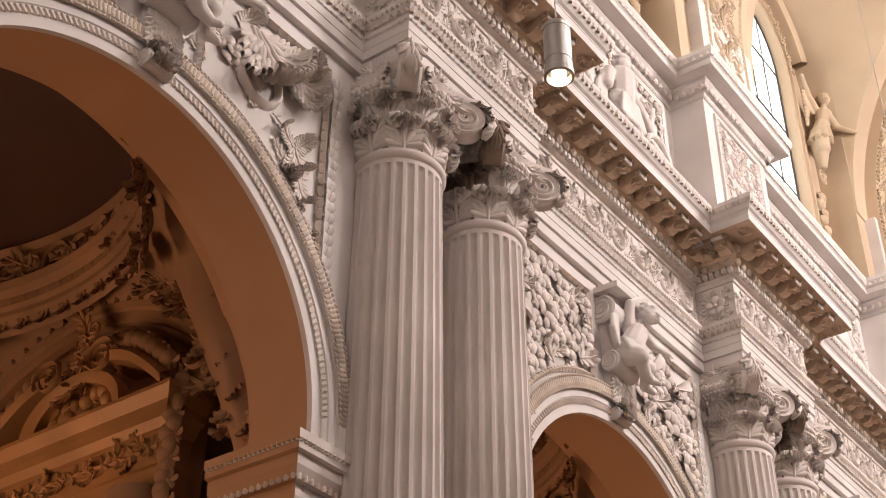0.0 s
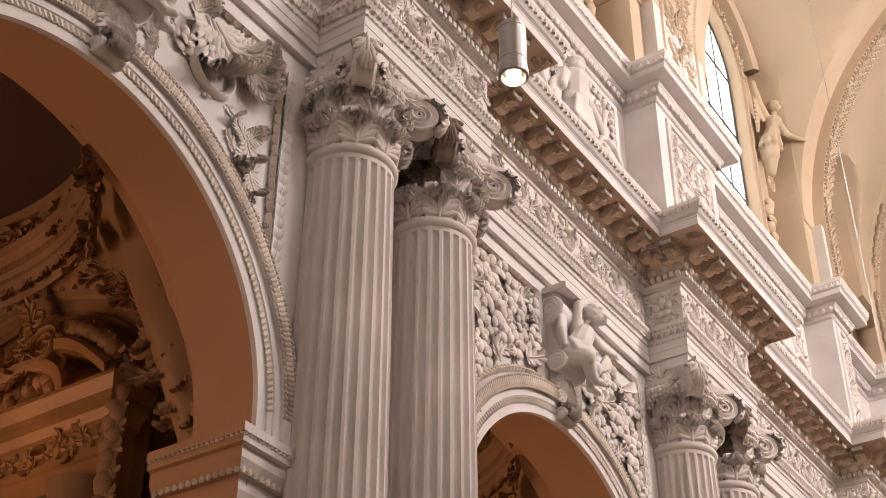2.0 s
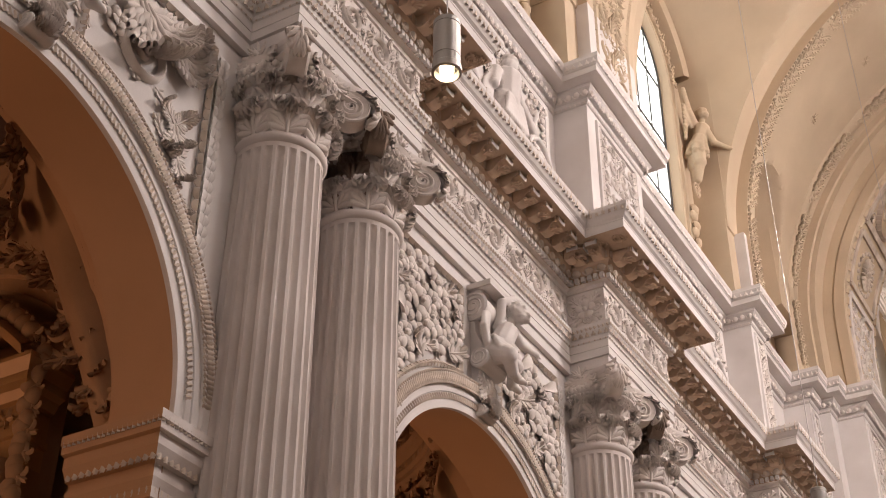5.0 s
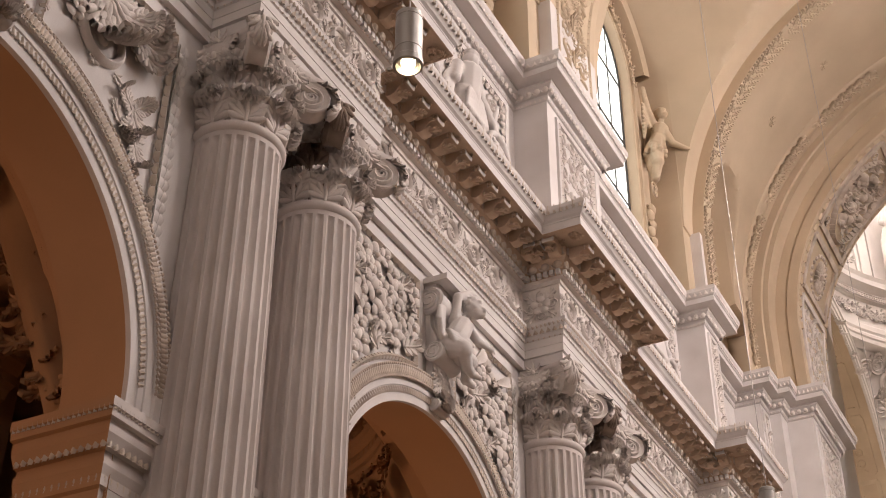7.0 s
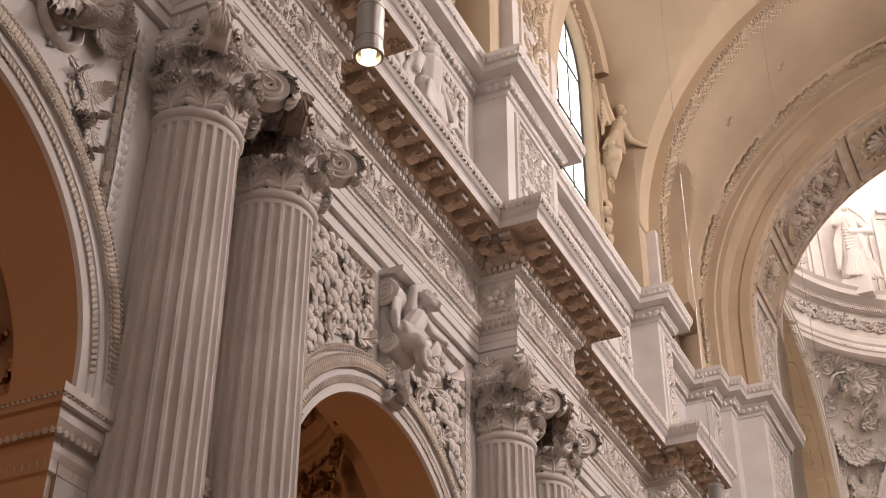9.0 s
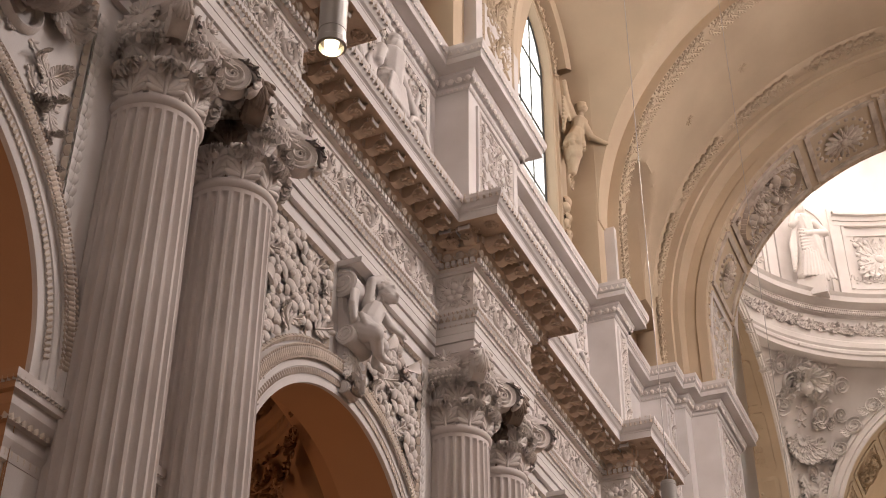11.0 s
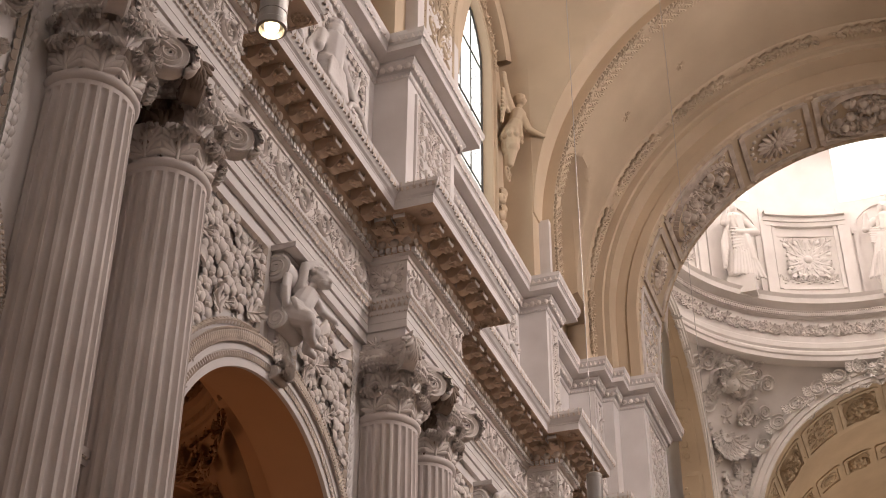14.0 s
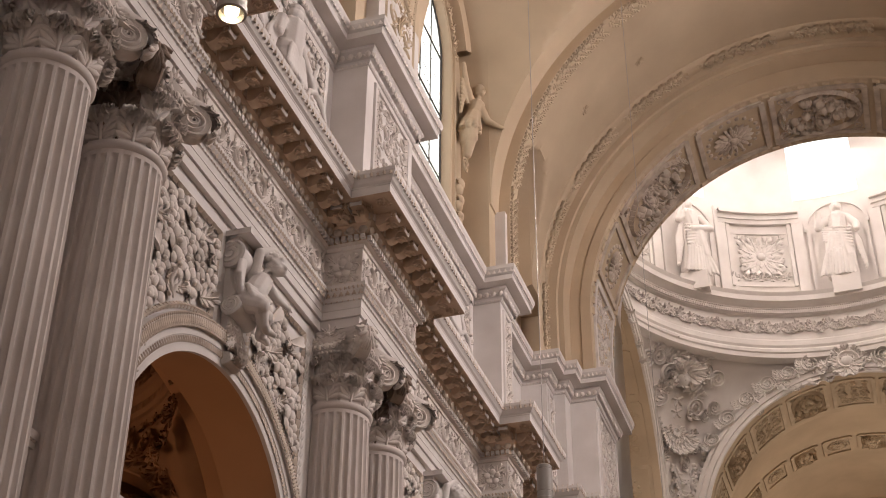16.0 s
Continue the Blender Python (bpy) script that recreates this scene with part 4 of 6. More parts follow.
def keystone(cy):
    """A scrolled console over the arch's crown."""
    k = thing("keystone_console", (0, cy, 0), "white stucco scroll console at the arch's crown with acanthus leaf", "console", "keystone consoles")

    def front(t):
        return float(np.interp(t, (0, 0.08, 0.2, 0.33, 0.45, 0.55, 0.66, 0.8, 0.92, 1), (-0.75, -0.70, -0.65, -0.64, -0.60, -0.56, -0.66, -0.67, -0.60, -0.56)))
    bm = bmesh.new()
    rows = []
    for t in np.linspace(0, 1, 30):
        x, z, u = front(t), 9.86 + 1.93 * t, 0.15 + 0.09 * t
        rows.append([(-0.76, u, z), (x, u, z), (x + 0.03, u * 0.8, z), (x + 0.03, -u * 0.8, z), (x, -u, z), (-0.76, -u, z)])
    grid(bm, rows)
    part("console_body", bm, STUCCO, k, smooth=40)
    for x, z, s, u in ((-0.66, 11.52, 0.22, 0.28), (-0.57, 10.68, 0.15, 0.29), (-0.63, 9.95, 0.10, 0.17)):
        bm = bmesh.new()
        vs = grid(bm, [[(x + s * q * math.cos(b), yy, z + s * q * math.sin(b)) for b in np.linspace(0, 2 * math.pi, 21)[:-1]] for yy, q in ((-u, 0.86), (-u + 0.02, 1.0), (-u * 0.6, 0.9), (u * 0.6, 0.9), (u - 0.02, 1.0), (u, 0.86))], close=True)
        bm.faces.new(vs[0])
        bm.faces.new(vs[-1])
        drum = part("scroll_drum", bm, STUCCO, k, smooth=40)
        for side in (1, -1):
            c = Carving()
            c.add(SPIRAL_FINE, facing(x, side * (u - 0.005), z, "-y" if side < 0 else "y", 0.6 if side < 0 else 2.4, s * 0.86))
            c.link("console_scroll", STUCCO, drum)
    part("console_cap", box(-0.76, -0.36, -0.31, 0.31, 11.78, 11.87), STUCCO, k)
    for u, s, z in ((0, 1.0, 10.50), (-0.13, 0.8, 10.52), (0.13, 0.8, 10.52)):
        c = Carving()
        c.add(CAP_LEAF_HIGH, facing(-0.60, u, z, "x", math.pi - u * 0.8, s * 0.8))
        c.link("acanthus", CARVED, k)
    return k


def cherub(cy):
    """A stucco child that sits on the console and reaches out, melted into one plain mesh."""
    body = [
        (-0.46, -0.06, 10.80, 0.165, -0.42, 0.0, 10.94, 0.175), (-0.40, 0.03, 10.98, 0.175, -0.41, 0.22, 11.26, 0.175), (-0.49, 0.15, 11.35, 0.09, -0.40, 0.38, 11.38, 0.09),
        (-0.42, 0.32, 11.44, 0.065, -0.37, 0.36, 11.56, 0.065), (-0.31, 0.40, 11.64, 0.15, -0.29, 0.41, 11.62, 0.14), (-0.24, 0.38, 11.55, 0.09, -0.21, 0.42, 11.55, 0.085), (-0.15, 0.40, 11.60, 0.028, -0.13, 0.40, 11.57, 0.035),
        (-0.46, 0.12, 11.38, 0.085, -0.40, 0.10, 11.70, 0.072), (-0.40, 0.10, 11.70, 0.07, -0.34, 0.34, 11.88, 0.05), (-0.34, 0.34, 11.88, 0.05, -0.32, 0.44, 11.90, 0.05),
        (-0.40, 0.42, 11.39, 0.08, -0.35, 0.58, 11.24, 0.068), (-0.35, 0.58, 11.24, 0.066, -0.30, 0.82, 11.23, 0.045), (-0.30, 0.82, 11.23, 0.045, -0.28, 0.90, 11.23, 0.05), (-0.28, 0.90, 11.24, 0.022, -0.26, 0.98, 11.20, 0.016), (-0.29, 0.90, 11.21, 0.022, -0.28, 0.97, 11.14, 0.016), (-0.30, 0.88, 11.26, 0.02, -0.28, 0.93, 11.32, 0.016),
        (-0.42, -0.08, 10.80, 0.155, -0.21, -0.09, 10.70, 0.125), (-0.21, -0.09, 10.70, 0.11, -0.25, 0.08, 10.54, 0.09), (-0.25, 0.08, 10.54, 0.085, -0.25, 0.24, 10.49, 0.055), (-0.25, 0.24, 10.49, 0.05, -0.17, 0.30, 10.45, 0.04),
        (-0.44, 0.10, 10.80, 0.15, -0.30, 0.26, 10.72, 0.12), (-0.30, 0.26, 10.72, 0.105, -0.40, 0.34, 10.50, 0.08), (-0.40, 0.34, 10.50, 0.07, -0.33, 0.42, 10.42, 0.045),
        (-0.60, -0.10, 10.95, 0.06, -0.62, -0.06, 11.50, 0.10), (-0.60, 0.02, 11.10, 0.05, -0.63, 0.05, 11.60, 0.07),
    ]
    for k in range(6):
        body.append((-0.52, -0.06 - 0.03 * k, 11.62 - 0.03 * k, 0.035, -0.50 + 0.01 * k, -0.20 - 0.03 * k, 10.92 + 0.04 * k, 0.05))
    # hair curls, and cloth wound round the hips
    for k in range(16):
        a, b = 2.4 * k, 0.15 + 0.085 * k
        body.append((-0.33 + 0.15 * math.sin(b) * math.cos(a), 0.40 + 0.16 * math.sin(b) * math.sin(a), 11.66 + 0.14 * math.cos(b), 0.042, -0.33 + 0.14 * math.sin(b) * math.cos(a + 0.3), 0.40 + 0.15 * math.sin(b) * math.sin(a + 0.3), 11.67 + 0.14 * math.cos(b), 0.04))
    for k in range(5):
        body.append((-0.36 + 0.02 * k, -0.24 + 0.02 * k, 10.96 - 0.05 * k, 0.045, -0.24 + 0.015 * k, 0.16 - 0.04 * k, 10.93 - 0.06 * k, 0.045))
    limbs = [(x0, cy + y0, z0, r0, x1, cy + y1, z1, r1) for x0, y0, z0, r0, x1, y1, z1, r1 in body]
    return figure("cherub_statue", limbs, STUCCO, 0.014, None, "white stucco child figure seated on the scroll console", "statue")


for cy in ARCHES[1:]:
    av = tagged(new("archivolt"), "white stucco archivolt with carved leaf bands", "archivolt", kind="structure")
    part("archivolt_band", arc(cy, ARCH_Z, ARCHIVOLT, foot=7.18), STUCCO, av, smooth=25)
    c = Carving()
    on_arch(c, SMALL_LEAF, cy, ARCH_R + 0.115, -0.668, 0.085, 0.062, lift=0.8, spin=0.35)
    on_arch(c, SMALL_LEAF, cy, ARCH_R + 0.30, -0.612, 0.08, 0.062, lift=0.8, spin=-0.4)
    on_arch(c, LEAF_FINE, cy, ARCH_R + 0.335, -0.605, 0.125, 0.05, lift=0.8)
    on_arch(c, BALL, cy, ARCH_R + 0.47, -0.602, 0.022, 0.055)
    on_arch(c, BALL, cy, ARCH_R + 0.31, -0.61, 0.013, 0.036)
    c.link("archivolt_carving", TAN, av, "carved leaf bands", kind="stuff")
    for side in (1, -1):
        sp = tagged(new("spandrel"), "spandrel panel filled with carved stucco flowers and leaves", "relief", kind="structure")
        spandrel(cy, side, style=(cy > 5)).link("spandrel_relief", CARVED, sp, kind="stuff")
        spandrel_frame(cy, side, sp)
first_key = keystone(ARCHES[1])
for cy in ARCHES[2:]:
    copy_thing(first_key, pose(0, cy, 0))
for cy in ARCHES[1:]:
    cherub(cy)

# ---- attic carving ----
att_c = Carving()
for x, y, way, w in along(ATTIC_PLAN, 0.12, 0.17):
    if seen(y):
        att_c.add(EGG, facing(x, y, 17.59, way, 0, 0.17) @ np.diag([w / 0.17, 1, 0.8, 1]))
for x, y, way, w in along(ATTIC_PLAN, 0.445, 0.12):
    if seen(y):
        att_c.add(SMALL_LEAF, facing(x, y, 17.91, way, 0, 0.13) @ np.diag([w / 0.13, 1, 0.5, 1]))
for x, y, way, w in along(ATTIC_PLAN, 0.03, 0.10):
    if seen(y):
        att_c.add(BALL, facing(x, y, 17.46, way, 0, 0.03))
att_c.link("attic_carving", CARVED, attic, "egg and leaf mouldings", kind="stuff")


def frame_bm(y0, y1, z0, z1, x, wide=0.10, high=0.05):
    bm = bmesh.new()
    rows = []
    for o, h in ((0, 0), (0.01, high), (wide * 0.5, high * 0.7), (wide - 0.01, high), (wide, 0)):
        rows.append([(x + h, y0 + o, z0 + o), (x + h, y1 - o, z0 + o), (x + h, y1 - o, z1 - o), (x + h, y0 + o, z1 - o)])
    grid(bm, rows, close=True)
    return bm


def scroll_field(c, place, u0, u1, v0, v1, seed=1, size=0.42):
    """A field of mirrored scrolls, leaves and flowers; place(u, v, spin, s) gives the matrix on its surface."""
    r = random.Random(seed)
    mid = (u0 + u1) / 2
    rows = max(1, round((v1 - v0) / size))
    h = (v1 - v0) / rows
    half = (u1 - u0) / 2
    n = max(1, round(half / size))
    for k in range(rows):
        v = v0 + h * (k + 0.5)
        c.add(FLOWER8 if k % 2 else LEAF, place(mid, v - (0 if k % 2 else h * 0.5), 0, h * (0.34 if k % 2 else 0.9)))
        for q in range(n):
            for side in (1, -1):
                u = mid + side * half * (q + 0.55) / n
                up = 1 if (k + q) % 2 else -1
                c.add(SPIRAL, place(u, v, 0.5 * up, min(h, half / n) * 0.40) @ np.diag([side, up, 1, 1.0]))
                for j in range(5):
                    a = r.random() * 6.28
                    d = min(h, half / n) * 0.42
                    c.add(LEAF_FLAT, place(u + d * math.cos(a), v + d * math.sin(a), a + r.uniform(-1.2, 1.2), h * r.uniform(0.28, 0.5)))


for i, (a, b) in enumerate(PEDESTALS[1:]):
    wide = b - a
    y0, y1 = a + 0.13 * wide + 0.02, b - 0.10 * wide
    panel = tagged(new("pedestal_relief"), "framed relief of stucco scrolls on an attic pedestal", "relief", kind="structure")
    part("panel_frame", frame_bm(y0, y1, 14.85, 17.30, -0.12, 0.09, 0.045), STUCCO, panel)
    c = Carving()
    scroll_field(c, lambda u, v, spin, s: facing(-0.115, u, v, "x", spin, s), y0 + 0.12, y1 - 0.12, 14.97, 17.2, seed=i + 3, size=0.40)
    for k in range(14):
        for yy in (y0 + 0.14, y1 - 0.14):
            c.add(SMALL_LEAF, facing(-0.11, yy, 14.95 + k * 0.165, "x", 0, 0.16))
    c.link("panel_relief", CARVED, panel, kind="stuff")


for y0, y1, x in ((28.80, 29.33, -0.11), (30.22, 32.42, 0.86)):
    panel = tagged(new("pier_relief"), "framed relief of stucco scrolls on a crossing pier", "relief", kind="structure")
    part("panel_frame", frame_bm(y0, y1, 14.85, 17.30, x, 0.09, 0.045), STUCCO, panel)
    c = Carving()
    scroll_field(c, lambda u, v, spin, s: facing(x + 0.005, u, v, "x", spin, s), y0 + 0.10, y1 - 0.10, 14.97, 17.2, seed=int(y0), size=0.36)
    c.link("panel_relief", CARVED, panel, kind="stuff")


def trophy(cy, x, z, seed):
    """A standing warrior with shield and banners, melted into one plain relief."""
    limbs = [
        (x, cy, z + 1.5, 0.26, x, cy + 0.05, z + 2.0, 0.30), (x + 0.02, cy + 0.12, z + 2.40, 0.17, x + 0.02, cy + 0.14, z + 2.46, 0.17),
        (x, cy - 0.12, z + 1.4, 0.20, x + 0.06, cy - 0.22, z + 0.75, 0.15), (x + 0.06, cy - 0.22, z + 0.75, 0.14, x, cy - 0.25, z + 0.1, 0.10),
        (x, cy + 0.14, z + 1.4, 0.20, x + 0.10, cy + 0.28, z + 0.75, 0.15), (x + 0.10, cy + 0.28, z + 0.75, 0.14, x, cy + 0.38, z + 0.1, 0.10),
        (x, cy + 0.32, z + 2.0, 0.12, x + 0.08, cy + 0.62, z + 1.65, 0.10), (x + 0.08, cy + 0.62, z + 1.65, 0.09, x + 0.10, cy + 0.85, z + 1.45, 0.08),
        (x, cy - 0.30, z + 2.0, 0.12, x + 0.08, cy - 0.50, z + 1.55, 0.10), (x, cy - 0.1, z + 1.45, 0.24, x, cy + 0.1, z + 1.15, 0.26),
        (x - 0.06, cy + 0.95, z + 0.95, 0.30, x - 0.06, cy + 1.15, z + 0.75, 0.34), (x - 0.06, cy + 0.95, z + 0.6, 0.30, x - 0.06, cy + 1.2, z + 0.35, 0.22),
        (x - 0.05, cy + 0.7, z + 0.3, 0.10, x - 0.05, cy + 1.3, z + 2.3, 0.06), (x - 0.05, cy - 0.7, z + 0.3, 0.10, x - 0.05, cy - 1.1, z + 2.3, 0.06),
    ]
    r = random.Random(seed + 40)
    for k in range(11):
        # tunic folds, cloak folds and the rim of the shield
        u = -0.30 + 0.06 * k
        limbs.append((x + 0.20, cy + u * 0.8, z + 1.50, 0.03, x + 0.22, cy + u * 1.2, z + 1.02, 0.045))
        limbs.append((x - 0.02, cy - 0.35 - 0.03 * k, z + 2.05 - 0.05 * k, 0.05, x + 0.02, cy - 0.55 - 0.04 * k, z + 1.0 - 0.06 * k + 0.2 * r.random(), 0.05))
        a, b = 2 * math.pi * k / 11, 2 * math.pi * (k + 1) / 11
        limbs.append((x + 0.12, cy + 1.0 + 0.45 * math.cos(a), z + 0.8 + 0.60 * math.sin(a), 0.055, x + 0.12, cy + 1.0 + 0.45 * math.cos(b), z + 0.8 + 0.60 * math.sin(b), 0.055))
        limbs.append((x + 0.02 + 0.12 * math.cos(a), cy + 0.14 + 0.13 * math.sin(a), z + 2.52, 0.06, x + 0.02 + 0.10 * math.cos(b), cy + 0.14 + 0.11 * math.sin(b), z + 2.58, 0.05))
    limbs.append((x + 0.10, cy + 1.0, z + 0.8, 0.16, x + 0.12, cy + 1.0, z + 0.82, 0.15))
    return figure("warrior_relief", limbs, STUCCO, 0.022, None, "white stucco warrior relief with shield on the attic wall", "relief")


for i, (p, q) in enumerate(((9.92, 15.88), (18.30, 24.50))):
    y0, y1 = p + 0.35, q - 0.35
    panel = tagged(new("attic_relief"), "framed stucco relief panel with banners and leaves", "relief", kind="structure")
    part("panel_frame", frame_bm(y0, y1, 14.75, 17.32, -0.78, 0.14, 0.07), STUCCO, panel)
    c = Carving()
    n = 30
    for k in range(n):
        y = y0 + (y1 - y0) * (k + 0.5) / n
        c.add(EGG, facing(-0.75, y, 17.14, "x", 0, 0.17))
    for k in range(14):
        c.add(EGG, facing(-0.75, y1 - 0.2, 14.9 + 0.165 * k, "x", math.pi / 2, 0.17))
    r = random.Random(5 + i)
    for k in range(130):
        y, z = r.uniform(y0 + 0.3, y1 - 0.3), r.uniform(14.9, 17.0)
        c.add(LEAF if k % 3 else SPIRAL, facing(-0.78, y, z, "x", r.random() * 6.28, r.uniform(0.16, 0.42) * (1 if k % 3 else 0.6)))
    c.link("panel_relief", CARVED, panel, kind="stuff")
    trophy((p + q) / 2 + 0.95, -0.72, 14.65, i)
    trophy((p + q) / 2 - 1.6, -0.72, 14.65, i)

# carved front faces of the vault's springers and ribs
RIB_R = 7.42


def rib_place(r, lift=0.0):
    def place(u, v, spin, s):
        a = v / r
        if v < 0:
            m = np.array([[0, 0, 1, NAVE_X - r + lift], [1, 0, 0, u], [0, 1, 0, VAULT_Z + v], [0, 0, 0, 1.0]])
        else:
            ca, sa = math.cos(a), math.sin(a)
            m = np.array([[0, sa, ca, NAVE_X - (r - lift) * ca], [1, 0, 0, u], [0, ca, -sa, VAULT_Z + (r - lift) * sa], [0, 0, 0, 1.0]])
        return m @ turn(spin, s)
    return place


for i, (a, b) in enumerate(PEDESTALS[1:]):
    rib = tagged(new("vault_rib"), "cream stucco vault rib with carved leaf panels", "rib", kind="structure")
    y0, y1 = (a + 0.12, b - 0.12) if b - a > 1.5 else (a + 0.28, b - 0.10)
    RIB_R = 7.42 if b - a > 1.5 else 7.34
    part("rib_band", arc_x(NAVE_X, VAULT_Z, [(VAULT_R + 0.1, y0), (RIB_R, y0), (RIB_R, y1), (VAULT_R + 0.1, y1)], foot=18.1), VAULT, rib, smooth=30)
    place = rib_place(RIB_R)
    c = Carving()
    if b - a > 1.5:
        scroll_field(c, place, y0 + 0.45, y1 - 0.45, -1.75, 6.0, seed=i + 20, size=0.5)
        for v in np.arange(-1.8, 6.0, 0.16):
            for u in (y0 + 0.32, y1 - 0.32):
                c.add(SMALL_LEAF, place(u, v, 0, 0.17))
    else:
        for v0, v1 in ((-1.8, 0.9), (1.15, 2.5), (2.65, 4.1), (4.25, 6.4), (6.6, 8.6), (8.8, 11.0), (11.2, 13.5)):
            for q in range(int((v1 - v0) / 0.11)):
                v = v0 + 0.11 * q
                c.add(LEAF_FLAT, place((y0 + y1) / 2 + 0.06 * (-1) ** q, v, 0.75 * (-1) ** (q + 1), 0.28) @ np.diag([1, 1, 1.8, 1]))
                if q % 3 == 0:
                    c.add(BLOSSOM5, place((y0 + y1) / 2, v, q, 0.11))
                c.add(BALL, place(y0 + 0.05, v, 0, 0.045))
    c.link("rib_carving", OCHRE, rib, kind="stuff")

rope = tagged(new("rope_rib"), "thin leafy stucco band across the vault", "rib", kind="structure")
for y in (28.95,):
    part("rope_band", arc_x(NAVE_X, VAULT_Z, [(VAULT_R + 0.02, y - 0.26), (VAULT_R - 0.05, y - 0.22), (VAULT_R - 0.08, y), (VAULT_R - 0.05, y + 0.22), (VAULT_R + 0.02, y + 0.26)], foot=18.1), VAULT, rope, smooth=60)
    c = Carving()
    place = rib_place(VAULT_R - 0.06)
    v = -1.5
    while v < 24:
        for k in range(13):
            c.add(LEAF_FLAT, place(y + 0.05 * (-1) ** k, v + 0.16 * k, -0.5 * (-1) ** k, 0.30) @ np.diag([1, 1, 2.5, 1]))
            c.add(BALL, place(y, v + 0.16 * k, 0, 0.08))
        for end in (-0.08, 2.1):
            c.add(SPIRAL, place(y, v + end, 0.8, 0.11))
        v += 2.65
    c.link("rope_carving", OCHRE, rope, kind="stuff")
for a_deg, y in ((56, 27.4), (62, 30.2), (40, 27.3)):
    knob = Carving()
    m = rib_place(VAULT_R)(y, VAULT_R * radians(a_deg), 0, 0.16)
    knob.add(FLOWER8, m)
    tagged(knob.link("vault_boss", VAULT, None), "small plaster boss on the vault", "boss")

# ---- windows ----
GLASS = bpy.data.materials.new("clear_window_glass")
GLASS.use_nodes = True
gn, gl = GLASS.node_tree.nodes, GLASS.node_tree.links
g_clear, g_gloss, g_mix = gn.new("ShaderNodeBsdfTransparent"), gn.new("ShaderNodeBsdfGlossy"), gn.new("ShaderNodeMixShader")
g_gloss.inputs["Roughness"].default_value, g_mix.inputs["Fac"].default_value = 0.1, 0.05
gl.new(g_clear.outputs[0], g_mix.inputs[1])
gl.new(g_gloss.outputs[0], g_mix.inputs[2])
gl.new(g_mix.outputs[0], gn["Material Output"].inputs["Surface"])


def window(yc):
    w = tagged(thing("window_1", (WIN_X - 0.19, yc, 0)), "tall arched church window with thin iron glazing bars", "window", kind="structure")
    r, zs = 1.55, 23.75

    def top(y):
        return zs + math.sqrt(max(0, r * r - y * y))
    pane = bmesh.new()
    ys = np.linspace(-r, r, 25)
    grid(pane, [[(0.0, y, 18.2), (0.0, y, top(y))] for y in ys])
    g = part("pane", pane, GLASS, w)
    g.visible_shadow = False
    bm = arc(0, zs, [(r + 0.02, 0.02), (r - 0.03, 0.02), (r - 0.03, -0.02), (r + 0.02, -0.02)], foot=18.2)
    part("window_frame", bm, IRON, w)
    for y in (-0.75, 0.0, 0.75):
        part("upright_bar", box(-0.012, 0.012, y - 0.014, y + 0.014, 18.2, top(y)), IRON, w)
    for z in (20.1, 21.95, 23.75):
        part("cross_bar", box(-0.012, 0.014, -r, r, z - 0.02, z + 0.02), IRON, w)
    c = Carving()
    for k in range(24):
        z = 18.4 + 0.30 * k
        half = r if z < zs else math.sqrt(max(0.01, r * r - (z - zs) ** 2))
        c.add(cube, np.array([[0, 0, 1, -0.005], [2 * half, 0, 0, 0], [0, 0.010, 0, z], [0, 0, 0, 1.0]]) @ np.diag([1, 1, 0.01, 1]))
    c.link("glazing_bars", IRON, w, kind="stuff")
    return w


window(21.5)
window(12.89)
sur = tagged(new("window_surround"), "cream stucco window surround with scrolls and shells", "surround", kind="structure")
for yc in (21.5, 12.89):
    part("surround_moulding", arc(yc, 23.75, [(1.6, WIN_X), (1.61, WIN_X + 0.06), (1.72, WIN_X + 0.06), (1.74, WIN_X + 0.12), (1.95, WIN_X + 0.10), (2.0, WIN_X)], foot=18.1), VAULT, sur, smooth=30)
    part("hood_moulding", arc(yc, 23.8, [(2.0, WIN_X), (2.02, WIN_X + 0.34), (2.12, WIN_X + 0.38), (2.2, WIN_X + 0.42), (2.3, WIN_X + 0.36), (2.34, WIN_X)], a0=14, a1=166), VAULT, sur, smooth=30)
    c = Carving()
    for k in range(26):
        a = radians(8 + 164 * k / 25)
        c.add(LEAF if k % 2 else FLOWER5, facing(WIN_X + 0.12, yc + 1.80 * math.cos(a), 23.75 + 1.80 * math.sin(a), "x", a, 0.26 if k % 2 else 0.17))
    c.add(SPIRAL_FINE, facing(WIN_X + 0.30, yc + 1.98, 20.7, "x", 0.5, 0.22))
    for k in range(7):
        c.add(BALL, facing(WIN_X + 0.12, yc + 2.02 + 0.05 * (-1) ** k, 20.25 - 0.23 * k, "x", 0, 0.17 - 0.006 * k))
        c.add(LEAF, facing(WIN_X + 0.10, yc + 2.05, 20.3 - 0.23 * k, "x", 2.2 * (-1) ** k, 0.24))
    for k in range(5):
        c.add(LEAF_LONG, facing(WIN_X + 0.1, yc + 1.95, 18.9 - 0.1 * k, "x", math.pi + 0.4 * (-1) ** k, 0.5))
    c.link("surround_carving", VAULT, sur, kind="stuff")
